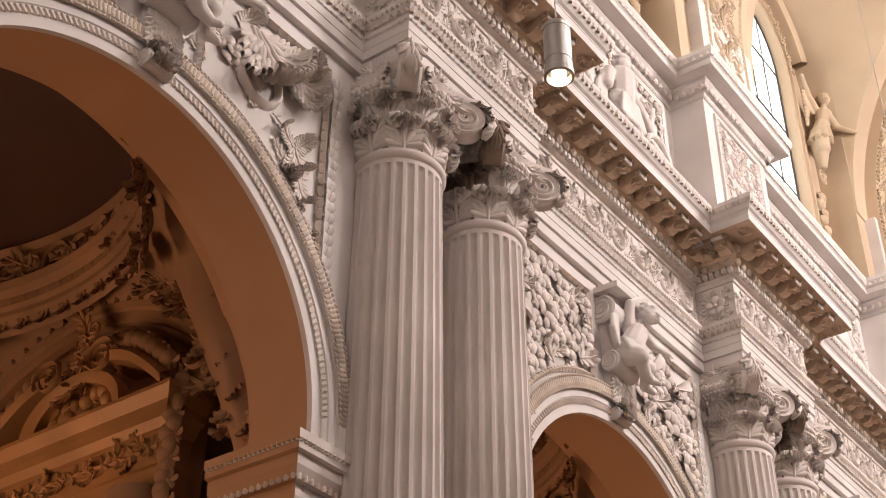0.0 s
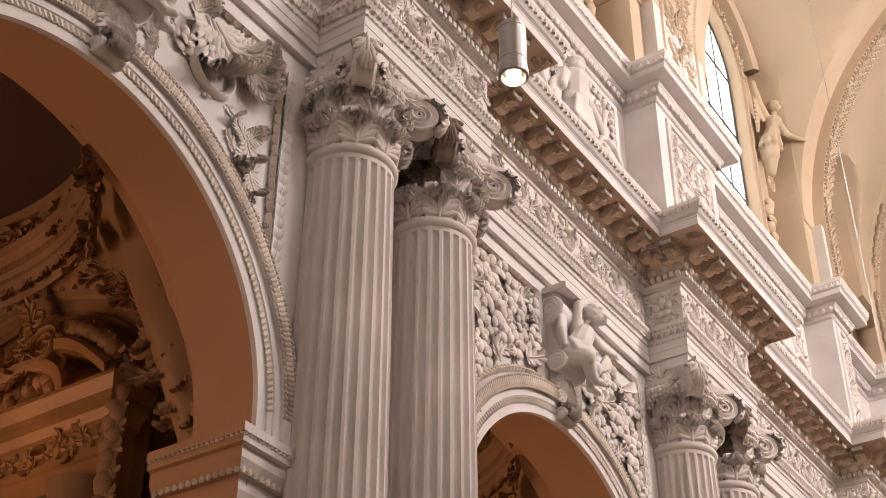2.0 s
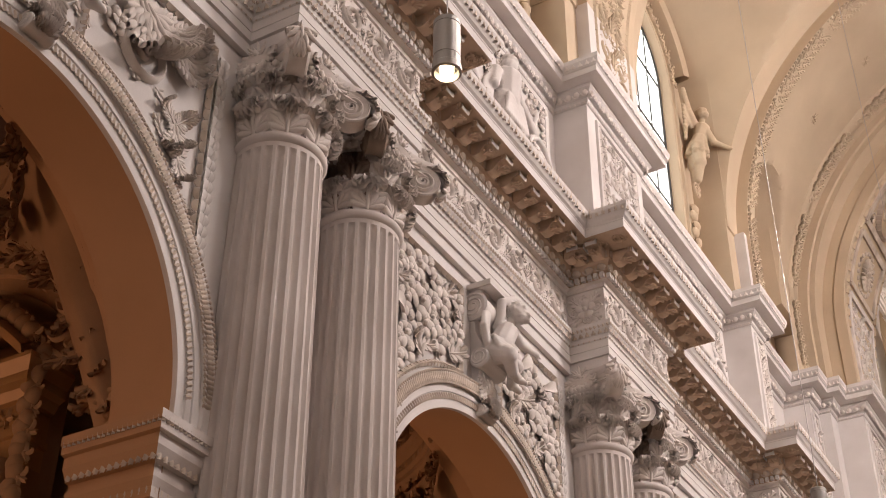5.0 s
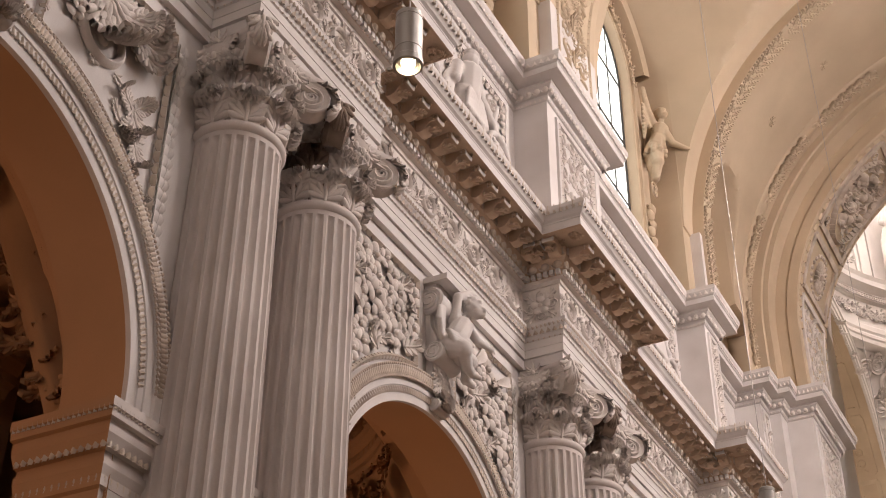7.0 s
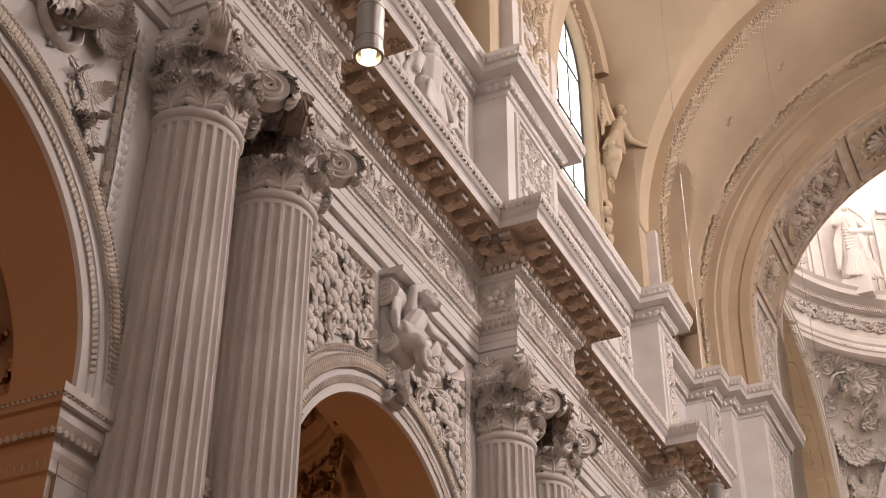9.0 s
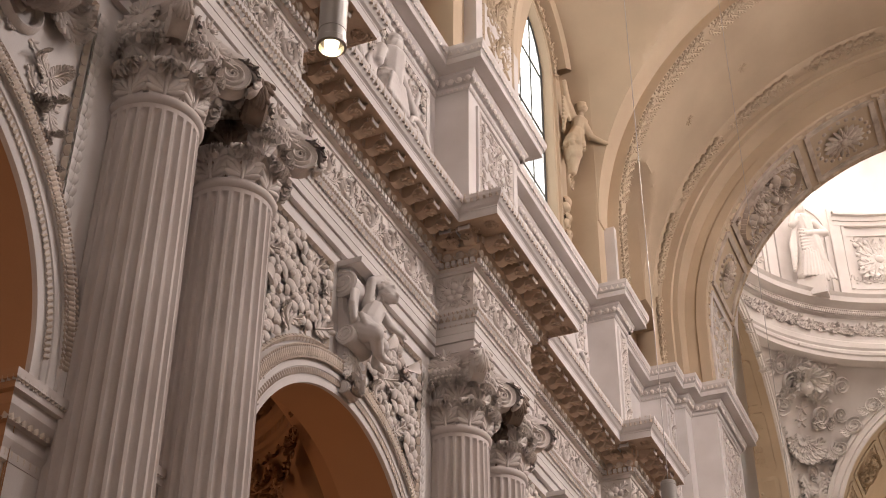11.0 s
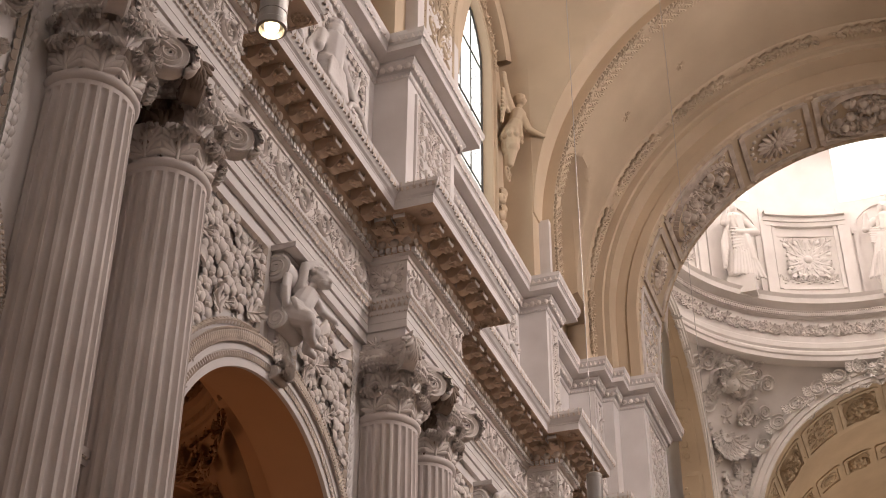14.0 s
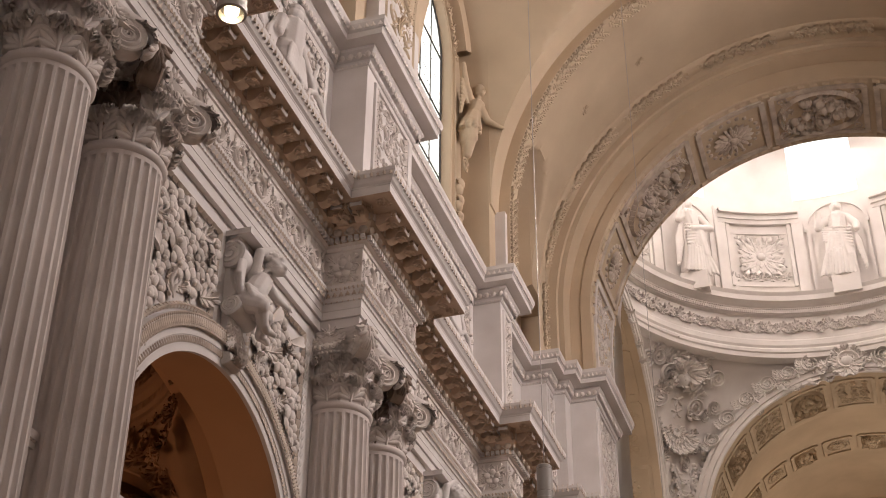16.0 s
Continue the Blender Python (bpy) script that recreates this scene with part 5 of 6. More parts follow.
angel = [
    (-0.58, 23.60, 22.00, 0.19, -0.55, 23.88, 22.50, 0.16), (-0.55, 23.88, 22.50, 0.15, -0.50, 23.95, 22.80, 0.18), (-0.62, 23.90, 22.92, 0.09, -0.40, 23.94, 22.78, 0.10),
    (-0.50, 23.98, 22.95, 0.07, -0.47, 24.05, 23.20, 0.07), (-0.46, 24.08, 23.33, 0.14, -0.46, 24.07, 23.40, 0.135), (-0.38, 24.02, 23.29, 0.08, -0.36, 24.01, 23.31, 0.07), (-0.32, 24.0, 23.34, 0.025, -0.31, 24.0, 23.30, 0.03),
    (-0.62, 23.86, 22.95, 0.09, -0.66, 23.62, 23.25, 0.08), (-0.66, 23.62, 23.25, 0.075, -0.66, 23.44, 23.66, 0.055), (-0.66, 23.44, 23.66, 0.055, -0.66, 23.40, 23.80, 0.05),
    (-0.40, 23.94, 22.78, 0.09, -0.22, 23.93, 22.30, 0.075), (-0.22, 23.93, 22.30, 0.07, 0.04, 24.05, 22.14, 0.05), (0.04, 24.05, 22.14, 0.05, 0.14, 24.09, 22.10, 0.035),
    (-0.54, 23.55, 21.90, 0.16, -0.48, 23.46, 21.50, 0.13), (-0.48, 23.46, 21.50, 0.11, -0.60, 23.56, 21.08, 0.075), (-0.66, 23.60, 21.90, 0.16, -0.66, 23.55, 21.45, 0.12), (-0.66, 23.55, 21.45, 0.10, -0.68, 23.60, 21.05, 0.07),
]
for k in range(9):
    # folds of the short tunic and the curls of the hair
    a = 0.7 * k - 2.8
    angel.append((-0.56 + 0.16 * math.cos(a), 23.80 + 0.15 * math.sin(a), 22.40, 0.035, -0.56 + 0.25 * math.cos(a), 23.55 + 0.25 * math.sin(a), 21.80, 0.06))
    angel.append((-0.47 + 0.12 * math.cos(a), 24.09 + 0.12 * math.sin(a), 23.47, 0.05, -0.47 + 0.10 * math.cos(a + 0.5), 24.08 + 0.10 * math.sin(a + 0.5), 23.50, 0.045))
    angel.append((-0.70, 23.72 - 0.03 * k, 22.85, 0.05, -0.72, 23.42 - 0.01 * k, 23.35 - 0.14 * k, 0.035))
figure("angel_statue", [(x0, y0, z0, r0 * 1.28, x1, y1, z1, r1 * 1.28) for x0, y0, z0, r0, x1, y1, z1, r1 in angel], VAULT, 0.02, None, "cream stucco angel figure beside the window", "statue")

# ---- crossing arch coffers ----
def soffit_place(cx, cz, r, y_of, axis="y"):
    """Places on the underside of a crossing arch; v runs up the arch from its springing, u across it."""
    def place(u, v, spin, s):
        a = v / r
        ca, sa = (math.cos(a), math.sin(a)) if v > 0 else (1.0, 0.0)
        z = cz + r * sa + min(0, v)
        if axis == "y":
            m = np.array([[0, sa, ca, cx - r * ca], [1, 0, 0, y_of + u], [0, ca, -sa, z], [0, 0, 0, 1.0]])
        else:
            m = np.array([[1, 0, 0, y_of - u], [0, -sa, -ca, cx + r * ca], [0, ca, -sa, z], [0, 0, 0, 1.0]])
        return m @ turn(spin, s)
    return place




def coffer(place, u0, u1, v0, v1, style, parent, mat_, seed=0):
    c = Carving()
    bar = (cube[0] - [0, 0.5, 0], cube[1])
    for k in range(10):
        v = v0 + (v1 - v0) * (k + 0.5) / 10
        for u in (u0, u1):
            c.add(bar, place(u, v, 0, 1) @ np.diag([0.16, (v1 - v0) / 10 * 1.02, 0.06, 1]))
    for v in (v0, v1):
        c.add(bar, place((u0 + u1) / 2, v, 0, 1) @ np.diag([u1 - u0, 0.16, 0.065, 1]))
    um, vm, h, w = (u0 + u1) / 2, (v0 + v1) / 2, (v1 - v0) / 2 - 0.15, (u1 - u0) / 2 - 0.15
    r = random.Random(seed)
    if style == "rosette":
        c.add(ROSETTE, place(um, vm, 0.2, min(h, w) * 0.80) @ np.diag([1, 1, 0.8, 1]))
        for k in range(20):
            a = 2 * math.pi * k / 20
            c.add(BALL, place(um + 0.92 * min(h, w) * math.cos(a), vm + 0.92 * min(h, w) * math.sin(a), 0, 0.07))
    elif style == "oval":
        for k in range(44):
            a = 2 * math.pi * k / 44
            c.add(SMALL_LEAF, place(um + w * math.cos(a), vm + h * math.sin(a), a, 0.24) @ np.diag([1, 1, 2.2, 1]))
        for k in range(46):
            a, d = r.random() * 6.28, r.random() ** 0.5 * 0.78
            c.add((FLOWER5, BALL, LEAF)[k % 3], place(um + w * d * math.cos(a), vm + h * d * math.sin(a), r.random() * 6, (0.28, 0.15, 0.36)[k % 3]) @ np.diag([1, 1, 1.7, 1]))
        for su in (-1, 1):
            for sv in (-1, 1):
                c.add(SPIRAL, place(um + su * w * 0.86, vm + sv * h * 0.88, r.random() * 6, 0.16))
                c.add(LEAF, place(um + su * w * 0.7, vm + sv * h * 0.9, r.random() * 6, 0.3))
    else:
        scroll_field(c, place, u0 + 0.2, u1 - 0.2, v0 + 0.15, v1 - 0.15, seed=seed, size=0.55)
    return c.link("coffer", mat_, parent, kind="stuff")


pl = soffit_place(CX, XZ, XR, ARCH_Y0)
V = lambda d: XR * radians(d)
for v0, v1, style in ((-1.6, V(11), "scroll"), (V(14), V(28), "rosette"), (V(31), V(57), "oval"), (V(60.5), V(78.5), "rosette"), (V(81), V(104), "oval"), (V(107), V(126), "rosette"), (V(129), V(155), "oval")):
    coffer(pl, 0.30, 2.45, v0, v1, style, crossing, TAN if v0 > 0 else CARVED, int(v0 * 10))
c = Carving()
for k in range(60):
    a = radians(3 * k + 1)
    c.add(SMALL_LEAF, pl(2.66, XR * a, 0, 0.24))
    c.add(SMALL_LEAF, pl(0.12, XR * a, 0, 0.22))
c.link("arch_edge_carving", VAULT, crossing, kind="stuff")
pl_left = soffit_place(CY, FXZ, FXR, left, axis="x")
for k, (v0, v1, style) in enumerate(((-8.0, -5.6, "scroll"), (-5.2, -2.8, "rosette"), (-2.4, -0.2, "scroll"), (V(2), V(20), "rosette"), (V(23), V(43), "scroll"), (V(46), V(64), "rosette"), (V(67), V(87), "scroll"))):
    coffer(pl_left, 0.4, 3.0, v0, v1, style, crossing, OCHRE if v0 < 0.5 else VAULT, 70 + k)
pl_far = soffit_place(CX, FXZ, FXR, far)
for k, d in enumerate(range(12, 168, 18)):
    coffer(pl_far, 0.5, 3.0, V(d), V(d + 15), ("scroll", "oval")[k % 2], crossing, OCHRE, 90 + k)
pl_choir = soffit_place(CX, FXZ, FXR + 0.78, far)
for k, d in enumerate(range(12, 168, 13)):
    coffer(pl_choir, 8.0, 9.6, (FXR + 0.78) * radians(d), (FXR + 0.78) * radians(d + 10), ("oval", "rosette")[k % 2], crossing, VAULT, 120 + k)

# archivolts of the crossing
part("archivolt_band", arc_x(CX, FXZ, [(FXR, far + 0.02), (FXR, far - 0.12), (FXR + 0.16, far - 0.12), (FXR + 0.18, far - 0.18), (FXR + 0.42, far - 0.18), (FXR + 0.45, far - 0.24), (FXR + 0.62, far - 0.22), (FXR + 0.66, far - 0.05)], foot=12), DRUM, crossing, smooth=30)
part("archivolt_band", arc(CY, FXZ, [(FXR, left - 0.02), (FXR, left + 0.10), (FXR + 0.16, left + 0.10), (FXR + 0.18, left + 0.16), (FXR + 0.42, left + 0.16), (FXR + 0.45, left + 0.22), (FXR + 0.62, left + 0.20), (FXR + 0.66, left + 0.05)], foot=12), DRUM, crossing, smooth=30)


def pend_point(u, t, q=(-1, 1)):
    """On the pendentive: u from 0 (far arch's crown) to 1 (side arch's crown), t from its lower edge to the ring."""
    n, m = 28, 6
    low = [(FXR * math.sin(math.pi / 2 * k / n), HALF, FXZ + FXR * math.cos(math.pi / 2 * k / n)) for k in range(n + 1)]
    low += [(FXR + (SIDE_X - FXR) * k / m, HALF - (HALF - FXR) * k / m, FXZ) for k in range(1, m)]
    low += [(SIDE_X, x, z) for x, y, z in reversed(low[:n + 1])]
    k = u * (len(low) - 1)
    p = Vector(low[int(k)]).lerp(Vector(low[min(int(k) + 1, len(low) - 1)]), k - int(k))
    a = math.pi / 2 * u
    v = p.lerp(Vector((RING_R * math.sin(a), RING_R * math.cos(a), RING_Z)), t)
    bulge = 1 + 0.10 * math.sin(math.pi * t) * math.sin(2 * a)
    return Vector((CX + q[0] * v.x * bulge, CY + q[1] * v.y * bulge, v.z))


def pend_place(u, t, spin, s):
    p, du, dt = pend_point(u, t), pend_point(u + 0.01, t), pend_point(u, min(1, t + 0.01))
    up = (dt - p).normalized() if t < 0.99 else Vector((0, 0, 1))
    side = (p - du).normalized()
    out = side.cross(up).normalized()
    if out.dot(Vector((CX, CY, p.z)) - p) < 0:
        out = -out
    side = up.cross(out)
    m = np.eye(4)
    m[:3, 0], m[:3, 1], m[:3, 2], m[:3, 3] = side, up, out * 1.25, p
    return m @ turn(spin, s)


pen = Carving()
pr = random.Random(11)
# cartouche with shell, scrolls and drops in the middle of the pendentive
for k in range(9):
    pen.add(LEAF_LONG, pend_place(0.5, 0.56, math.pi + (k - 4) * 0.28, 1.25) @ turn(0, 1, 0, 0, 0.05))
for s in (-1, 1):
    for u, t, r, spin in ((0.035, 0.80, 0.55, 0.4), (0.055, 0.68, 0.5, 2.0), (0.03, 0.90, 0.45, 1.0), (0.085, 0.86, 0.40, 3.0), (0.05, 0.50, 0.35, 2.6), (0.10, 0.60, 0.28, 0.2), (0.025, 0.40, 0.32, 1.4), (0.045, 0.28, 0.40, 0.5), (0.02, 0.15, 0.30, 2.0)):
        pen.add(SPIRAL_FINE, pend_place(0.5 + s * u, t, spin, r) @ np.diag([s, 1, 1.4, 1]))
        pen.add(LEAF, pend_place(0.5 + s * u * 1.3, t - 0.03, -s * 1.2 + spin * 0.3, r * 1.7))
        pen.add(LEAF, pend_place(0.5 + s * u * 0.7, t + 0.03, s * 0.8, r * 1.5))
    for k in range(9):
        pen.add(BALL, pend_place(0.5 + s * 0.045, 0.22 + 0.022 * k, 0, 0.13))
pen.add(BALL, pend_place(0.5, 0.80, 0, 0.42))
for s in (-1, 1):
    for k in range(4):
        pen.add(LEAF_LONG, pend_place(0.5 + s * 0.03, 0.76 + 0.04 * k, -s * (0.6 + 0.5 * k), 1.5) @ turn(0, 1, 0, 0, 0.08))
    pen.add(SPIRAL_FINE, pend_place(0.5 + s * 0.13, 0.80, 1.0, 0.42) @ np.diag([s, 1, 1.6, 1]))
    pen.add(SPIRAL_FINE, pend_place(0.5 + s * 0.14, 0.62, 2.5, 0.34) @ np.diag([s, 1, 1.6, 1]))
    for k in range(8):
        pen.add(BALL, pend_place(0.5 + s * (0.13 - 0.006 * k), 0.44 - 0.026 * k, 0, 0.14))
for t in (0.9, 0.84, 0.70, 0.64):
    pen.add(FLOWER5, pend_place(0.5, t, 0.2, 0.34))
for k in range(8):
    pen.add(LEAF, pend_place(0.5, 0.12 + 0.035 * k, math.pi + 0.5 * (-1) ** k, 0.7))
# garland over the arches
for base_u, sgn in ((0.0, 1), (1.0, -1)):
    for k in range(30):
        u = base_u + sgn * (0.03 + 0.009 * k)
        t = 0.55 * max(0.04, math.sin(math.pi * (0.06 + 0.012 * k))) * 0.5
        pen.add((LEAF, FLOWER5, BALL)[k % 3], pend_place(u, max(0.06, t * 0.5), pr.random() * 6, (0.5, 0.26, 0.2)[k % 3]))
    for k in range(4):
        pen.add(SPIRAL_FINE, pend_place(base_u + sgn * (0.12 + 0.07 * k), 0.14, 1.5 * k, 0.36))
pen.link("pendentive_carving", DRUM, crossing, "stucco cartouche, scrolls and garlands", kind="stuff")
crown = Carving()
for k in range(9):
    crown.add(LEAF, facing(CX, far - 0.25, 29.15, "-y", (k - 4) * 0.7, 0.8))
for s in (-1, 1):
    crown.add(SPIRAL_FINE, facing(CX + s * 0.5, far - 0.25, 29.2, "-y", 0.6, 0.4) @ np.diag([s, 1, 1.5, 1]))
    for k in range(14):
        a = radians(90 + s * (6 + 2.2 * k))
        crown.add((LEAF, FLOWER5)[k % 2], facing(CX + (FXR + 0.55) * math.cos(a), far - 0.22, FXZ + (FXR + 0.55) * math.sin(a), "-y", a + k, (0.55, 0.28)[k % 2]))
    for k, deg in enumerate((12, 20, 28, 37, 46, 55)):
        a = radians(90 + s * deg)
        px, pz = CX + (FXR + 0.75) * math.cos(a), FXZ + (FXR + 0.75) * math.sin(a)
        crown.add(SPIRAL_FINE, facing(px, far - 0.25, pz, "-y", a + s * 1.2 * k, 0.40 - 0.03 * (k % 2)) @ np.diag([s, 1, 2.0, 1]))
        for q in range(3):
            crown.add(LEAF_LONG, facing(px, far - 0.22, pz, "-y", a - math.pi / 2 + s * (1.35 + 0.25 * (q - 1)), 0.7) @ turn(0, 1, 0, 0, 0.06))
crown.add(BALL, facing(CX, far - 0.25, 29.2, "-y", 0, 0.26))
crown.add(SPIRAL, facing(CX, far - 0.27, 29.2, "-y", 0, 0.50))
crown.link("crown_cartouche", DRUM, crossing, kind="stuff")

# ---- dome ring and drum carving ----
def ring_place(r):
    def place(deg, z, spin, s):
        a = radians(deg)
        sx, cy_ = math.sin(a), math.cos(a)
        m = np.array([[cy_, 0, -sx, CX + r * sx], [-sx, 0, -cy_, CY + r * cy_], [0, 1, 0, z], [0, 0, 0, 1.0]])
        return m @ turn(spin, s)
    return place


rc = Carving()
rp = ring_place(RING_R - 0.02)
for k in range(90):
    d = -110 + 2.2 * k
    up = 1 if k % 2 else -1
    rc.add(SPIRAL, rp(d, RING_Z + 1.0, k, 0.26) @ np.diag([1, up, 1, 1]))
    rc.add(LEAF, rp(d + 0.5, RING_Z + 1.0 + 0.1 * up, 1.3 * up + pr.random(), 0.5))
    rc.add(LEAF, rp(d - 0.5, RING_Z + 1.0 - 0.1 * up, -1.9 * up + pr.random(), 0.45))
    rc.add(FLOWER5, rp(d + 1.1, RING_Z + 1.0, 0, 0.2))
rp2 = ring_place(RING_R - 0.2)
for k in range(330):
    d = -110 + 0.6 * k
    rc.add(cube, rp2(d, RING_Z + 1.62, 0, 1) @ np.diag([0.055, 0.12, 0.08, 1]))
    rc.add(BALL, rp2(d, RING_Z + 1.88, 0, 0.05))
rc.link("ring_carving", CARVED, crossing, "scrolling relief round the dome's ring", kind="stuff")

D0 = RING_R + 0.2
for k in range(-2, 4):
    ang = 3.7 + 45 * k
    # entablature and pilasters between the niches
    bm = bmesh.new()
    for z0, z1, o in ((36.70, 36.92, 0.18), (36.92, 37.16, 0.25), (37.16, 37.34, 0.42), (32.52, 33.07, 0.14)):
        rows = []
        for j in range(9):
            a = radians(ang + 10.5 + 24 * j / 8)
            sx, c_ = math.sin(a), math.cos(a)
            rows.append([(CX + (D0 - q) * sx, CY + (D0 - q) * c_, z) for q, z in ((0, z0), (o, z0), (o, z1), (0, z1))])
        grid(bm, rows)
    part("drum_entablature", bm, DRUM, crossing)
    panel = Carving()
    dp = ring_place(D0 - 0.01)
    for u, v, w_, h_ in ((22.5, 33.39, 3.0, 0.14), (22.5, 36.20, 3.0, 0.12)):
        panel.add(cube, dp(ang + u, v, 0, 1) @ np.diag([w_, h_, 0.1, 1]))
    for u in (13.6, 31.4):
        panel.add(cube, dp(ang + u, 33.39, 0, 1) @ np.diag([0.16, 3.5, 0.1, 1]))
        panel.add(cube, dp(ang + u + (-2.4 if u < 20 else 2.4), 32.62, 0, 1) @ np.diag([0.5, 5.0, 0.16, 1]))
    for j in range(16):
        a = 2 * math.pi * j / 16
        panel.add(LEAF, dp(ang + 22.5, 34.99, a, 0.55 + 0.75 * abs(math.sin(2 * a))) @ np.diag([1, 1, 0.5, 1]))
    panel.add(BALL, dp(ang + 22.5, 34.99, 0, 0.22))
    for j in range(9):
        panel.add(LEAF, dp(ang + 22.5 + (j - 4) * 1.6, 33.80, 1.2 * (-1) ** j, 0.5))
        panel.add(FLOWER5, dp(ang + 22.5 + (j - 4) * 1.5, 35.95 - 0.03 * (4 - abs(j - 4)) ** 2, 0, 0.22))
    panel.link("trophy_panel", DRUM, crossing, kind="stuff")
    # niche frame
    niche = Carving()
    for j in range(30):
        a = math.pi * j / 29
        niche.add(cube, dp(ang + 8.2 * math.cos(a), 36.27 + 1.28 * math.sin(a), a - math.pi / 2, 1) @ np.diag([0.17, 0.16, 0.1, 1]))
    for s in (-8.2, 8.2):
        niche.add(cube, dp(ang + s, 32.80, 0, 1) @ np.diag([0.16, 3.8, 0.1, 1]))
    niche.link("niche_frame", DRUM, crossing, kind="stuff")
    # standing figure
    a = radians(ang)
    px, py = CX + (D0 - 0.45) * math.sin(a), CY + (D0 - 0.45) * math.cos(a)
    tx, ty = math.cos(a), -math.sin(a)
    ix, iy = -math.sin(a), -math.cos(a)

    def at(u, w, z):
        return (px + tx * u + ix * w, py + ty * u + iy * w, z)
    sway = (-1) ** k
    L = []
    for (u0, w0, z0, r0), (u1, w1, z1, r1) in (
            ((0.0, 0.0, 35.54, 0.42), (0.1 * sway, 0.05, 36.27, 0.48)), ((0.1 * sway, 0.1, 36.98, 0.20), (0.1 * sway, 0.12, 37.10, 0.20)), ((0.1 * sway, 0.22, 36.92, 0.12), (0.1 * sway, 0.24, 36.98, 0.12)), ((0.1 * sway - 0.16, 0.05, 37.12, 0.10), (0.1 * sway - 0.2, 0.05, 36.7, 0.08)), ((0.1 * sway + 0.16, 0.05, 37.12, 0.10), (0.1 * sway + 0.22, 0.05, 36.75, 0.08)), ((0.1 * sway, 0.0, 36.45, 0.3), (0.1 * sway, 0.0, 36.72, 0.16)),
            ((-0.2, 0.05, 35.35, 0.42), (-0.45, 0.1, 33.44, 0.30)), ((0.2, 0.1, 35.35, 0.42), (0.35, 0.25, 34.26, 0.34)), ((0.35, 0.25, 34.26, 0.3), (0.3, 0.1, 33.25, 0.26)),
            ((0.5, 0.1, 36.36, 0.2), (0.85, 0.3, 35.81, 0.18)), ((0.85, 0.3, 35.81, 0.17), (0.55 * sway + 0.3, 0.45, 35.45, 0.14)), ((-0.4, 0.1, 36.36, 0.2), (-0.8, 0.3, 35.90, 0.17)), ((-0.8, 0.3, 35.90, 0.16), (-0.7, 0.4, 36.63, 0.12))):
        L.append((*at(u0, w0, z0), r0, *at(u1, w1, z1), r1))
    for j in range(13):
        u = -0.72 + 0.12 * j
        L.append((*at(u * 0.6 + 0.15 * sway, 0.40, 35.45 - 0.03 * j), 0.045, *at(u * 1.0 - 0.25 * sway, 0.40 + 0.06 * (j % 2), 33.35), 0.07))
    for j in range(7):
        L.append((*at(-0.62 * sway, 0.30, 35.9 - 0.12 * j), 0.05, *at(0.60 * sway, 0.52, 35.55 - 0.17 * j), 0.055))
        L.append((*at((-0.22 + 0.07 * j) + 0.1 * sway, 0.42, 36.5), 0.03, *at((-0.14 + 0.05 * j), 0.46, 35.7), 0.04))
    for j in range(9):
        # swinging cloak beside the body and hem folds round the feet
        L.append((*at(sway * (0.50 + 0.05 * j), 0.15, 36.2 - 0.15 * j), 0.07, *at(sway * (0.75 + 0.03 * j), 0.28 + 0.05 * (j % 2), 34.6 - 0.14 * j), 0.09))
        L.append((*at(-0.5 + 0.13 * j, 0.48, 34.4 + 0.1 * (j % 3)), 0.06, *at(-0.62 + 0.15 * j, 0.58 - 0.05 * abs(j - 4), 33.25), 0.08))
    figure("niche_statue", L, DRUM, 0.03, None, "white stucco robed statue standing in a drum niche", "statue")
    part("statue_plinth", box(px - 0.6, px + 0.6, py - 0.5, py + 0.5, 32.34, 33.21), DRUM, crossing)
    # window above
    bm = bmesh.new()
    rows = []
    for j in range(9):
        b = radians(ang - 11.0 + 18.5 * j / 8)
        rows.append([(CX + (D0 - 0.02) * math.sin(b), CY + (D0 - 0.02) * math.cos(b), z) for z in (38.05, 42.93)])
    grid(bm, rows)
    part("drum_window", bm, DAYLIGHT, crossing, "bright window of the drum")

# ---- hanging lamps ----
def spot_lamp(x, y, z, top=26.6):
    lamp = thing("pendant_lamp", (x, y, z), "brushed steel cylinder lamp hanging on a thin wire with warm bulb", "lamp", "pendant lamps")
    part("housing", lathe([(0.0, 0.50), (0.085, 0.495), (0.10, 0.48), (0.10, 0.44), (0.096, 0.438), (0.096, 0.425), (0.10, 0.423), (0.10, 0.14), (0.096, 0.138), (0.096, 0.125), (0.10, 0.123), (0.10, 0.06), (0.108, 0.05), (0.108, 0.0), (0.09, -0.01), (0.085, 0.05), (0.0, 0.06)], 32), METAL, lamp, smooth=30)
    bulb = part("bulb", lathe([(0.0, -0.035), (0.03, -0.025), (0.05, 0.01), (0.05, 0.05), (0.0, 0.06)], 20), BULB, lamp, smooth=60)
    part("suspension_wire", lathe([(0.006, 0.48), (0.006, top - z)], 6), METAL, lamp)
    light = bpy.data.lights.new("bulb_light", "SPOT")
    light.energy, light.color, light.spot_size, light.shadow_soft_size = 60, (1.0, 0.75, 0.45), radians(110), 0.05
    lo = new("bulb_light", light)
    lo.location = (x, y, z - 0.05)
    return lamp


spot_lamp(3.40, 4.89, 7.93)
spot_lamp(3.25, 14.25, 8.06)
spot_lamp(3.34, 23.66, 8.0)

# ---- side chapels ----
HX, HY, CHX = 3.12, 3.13, -5.05


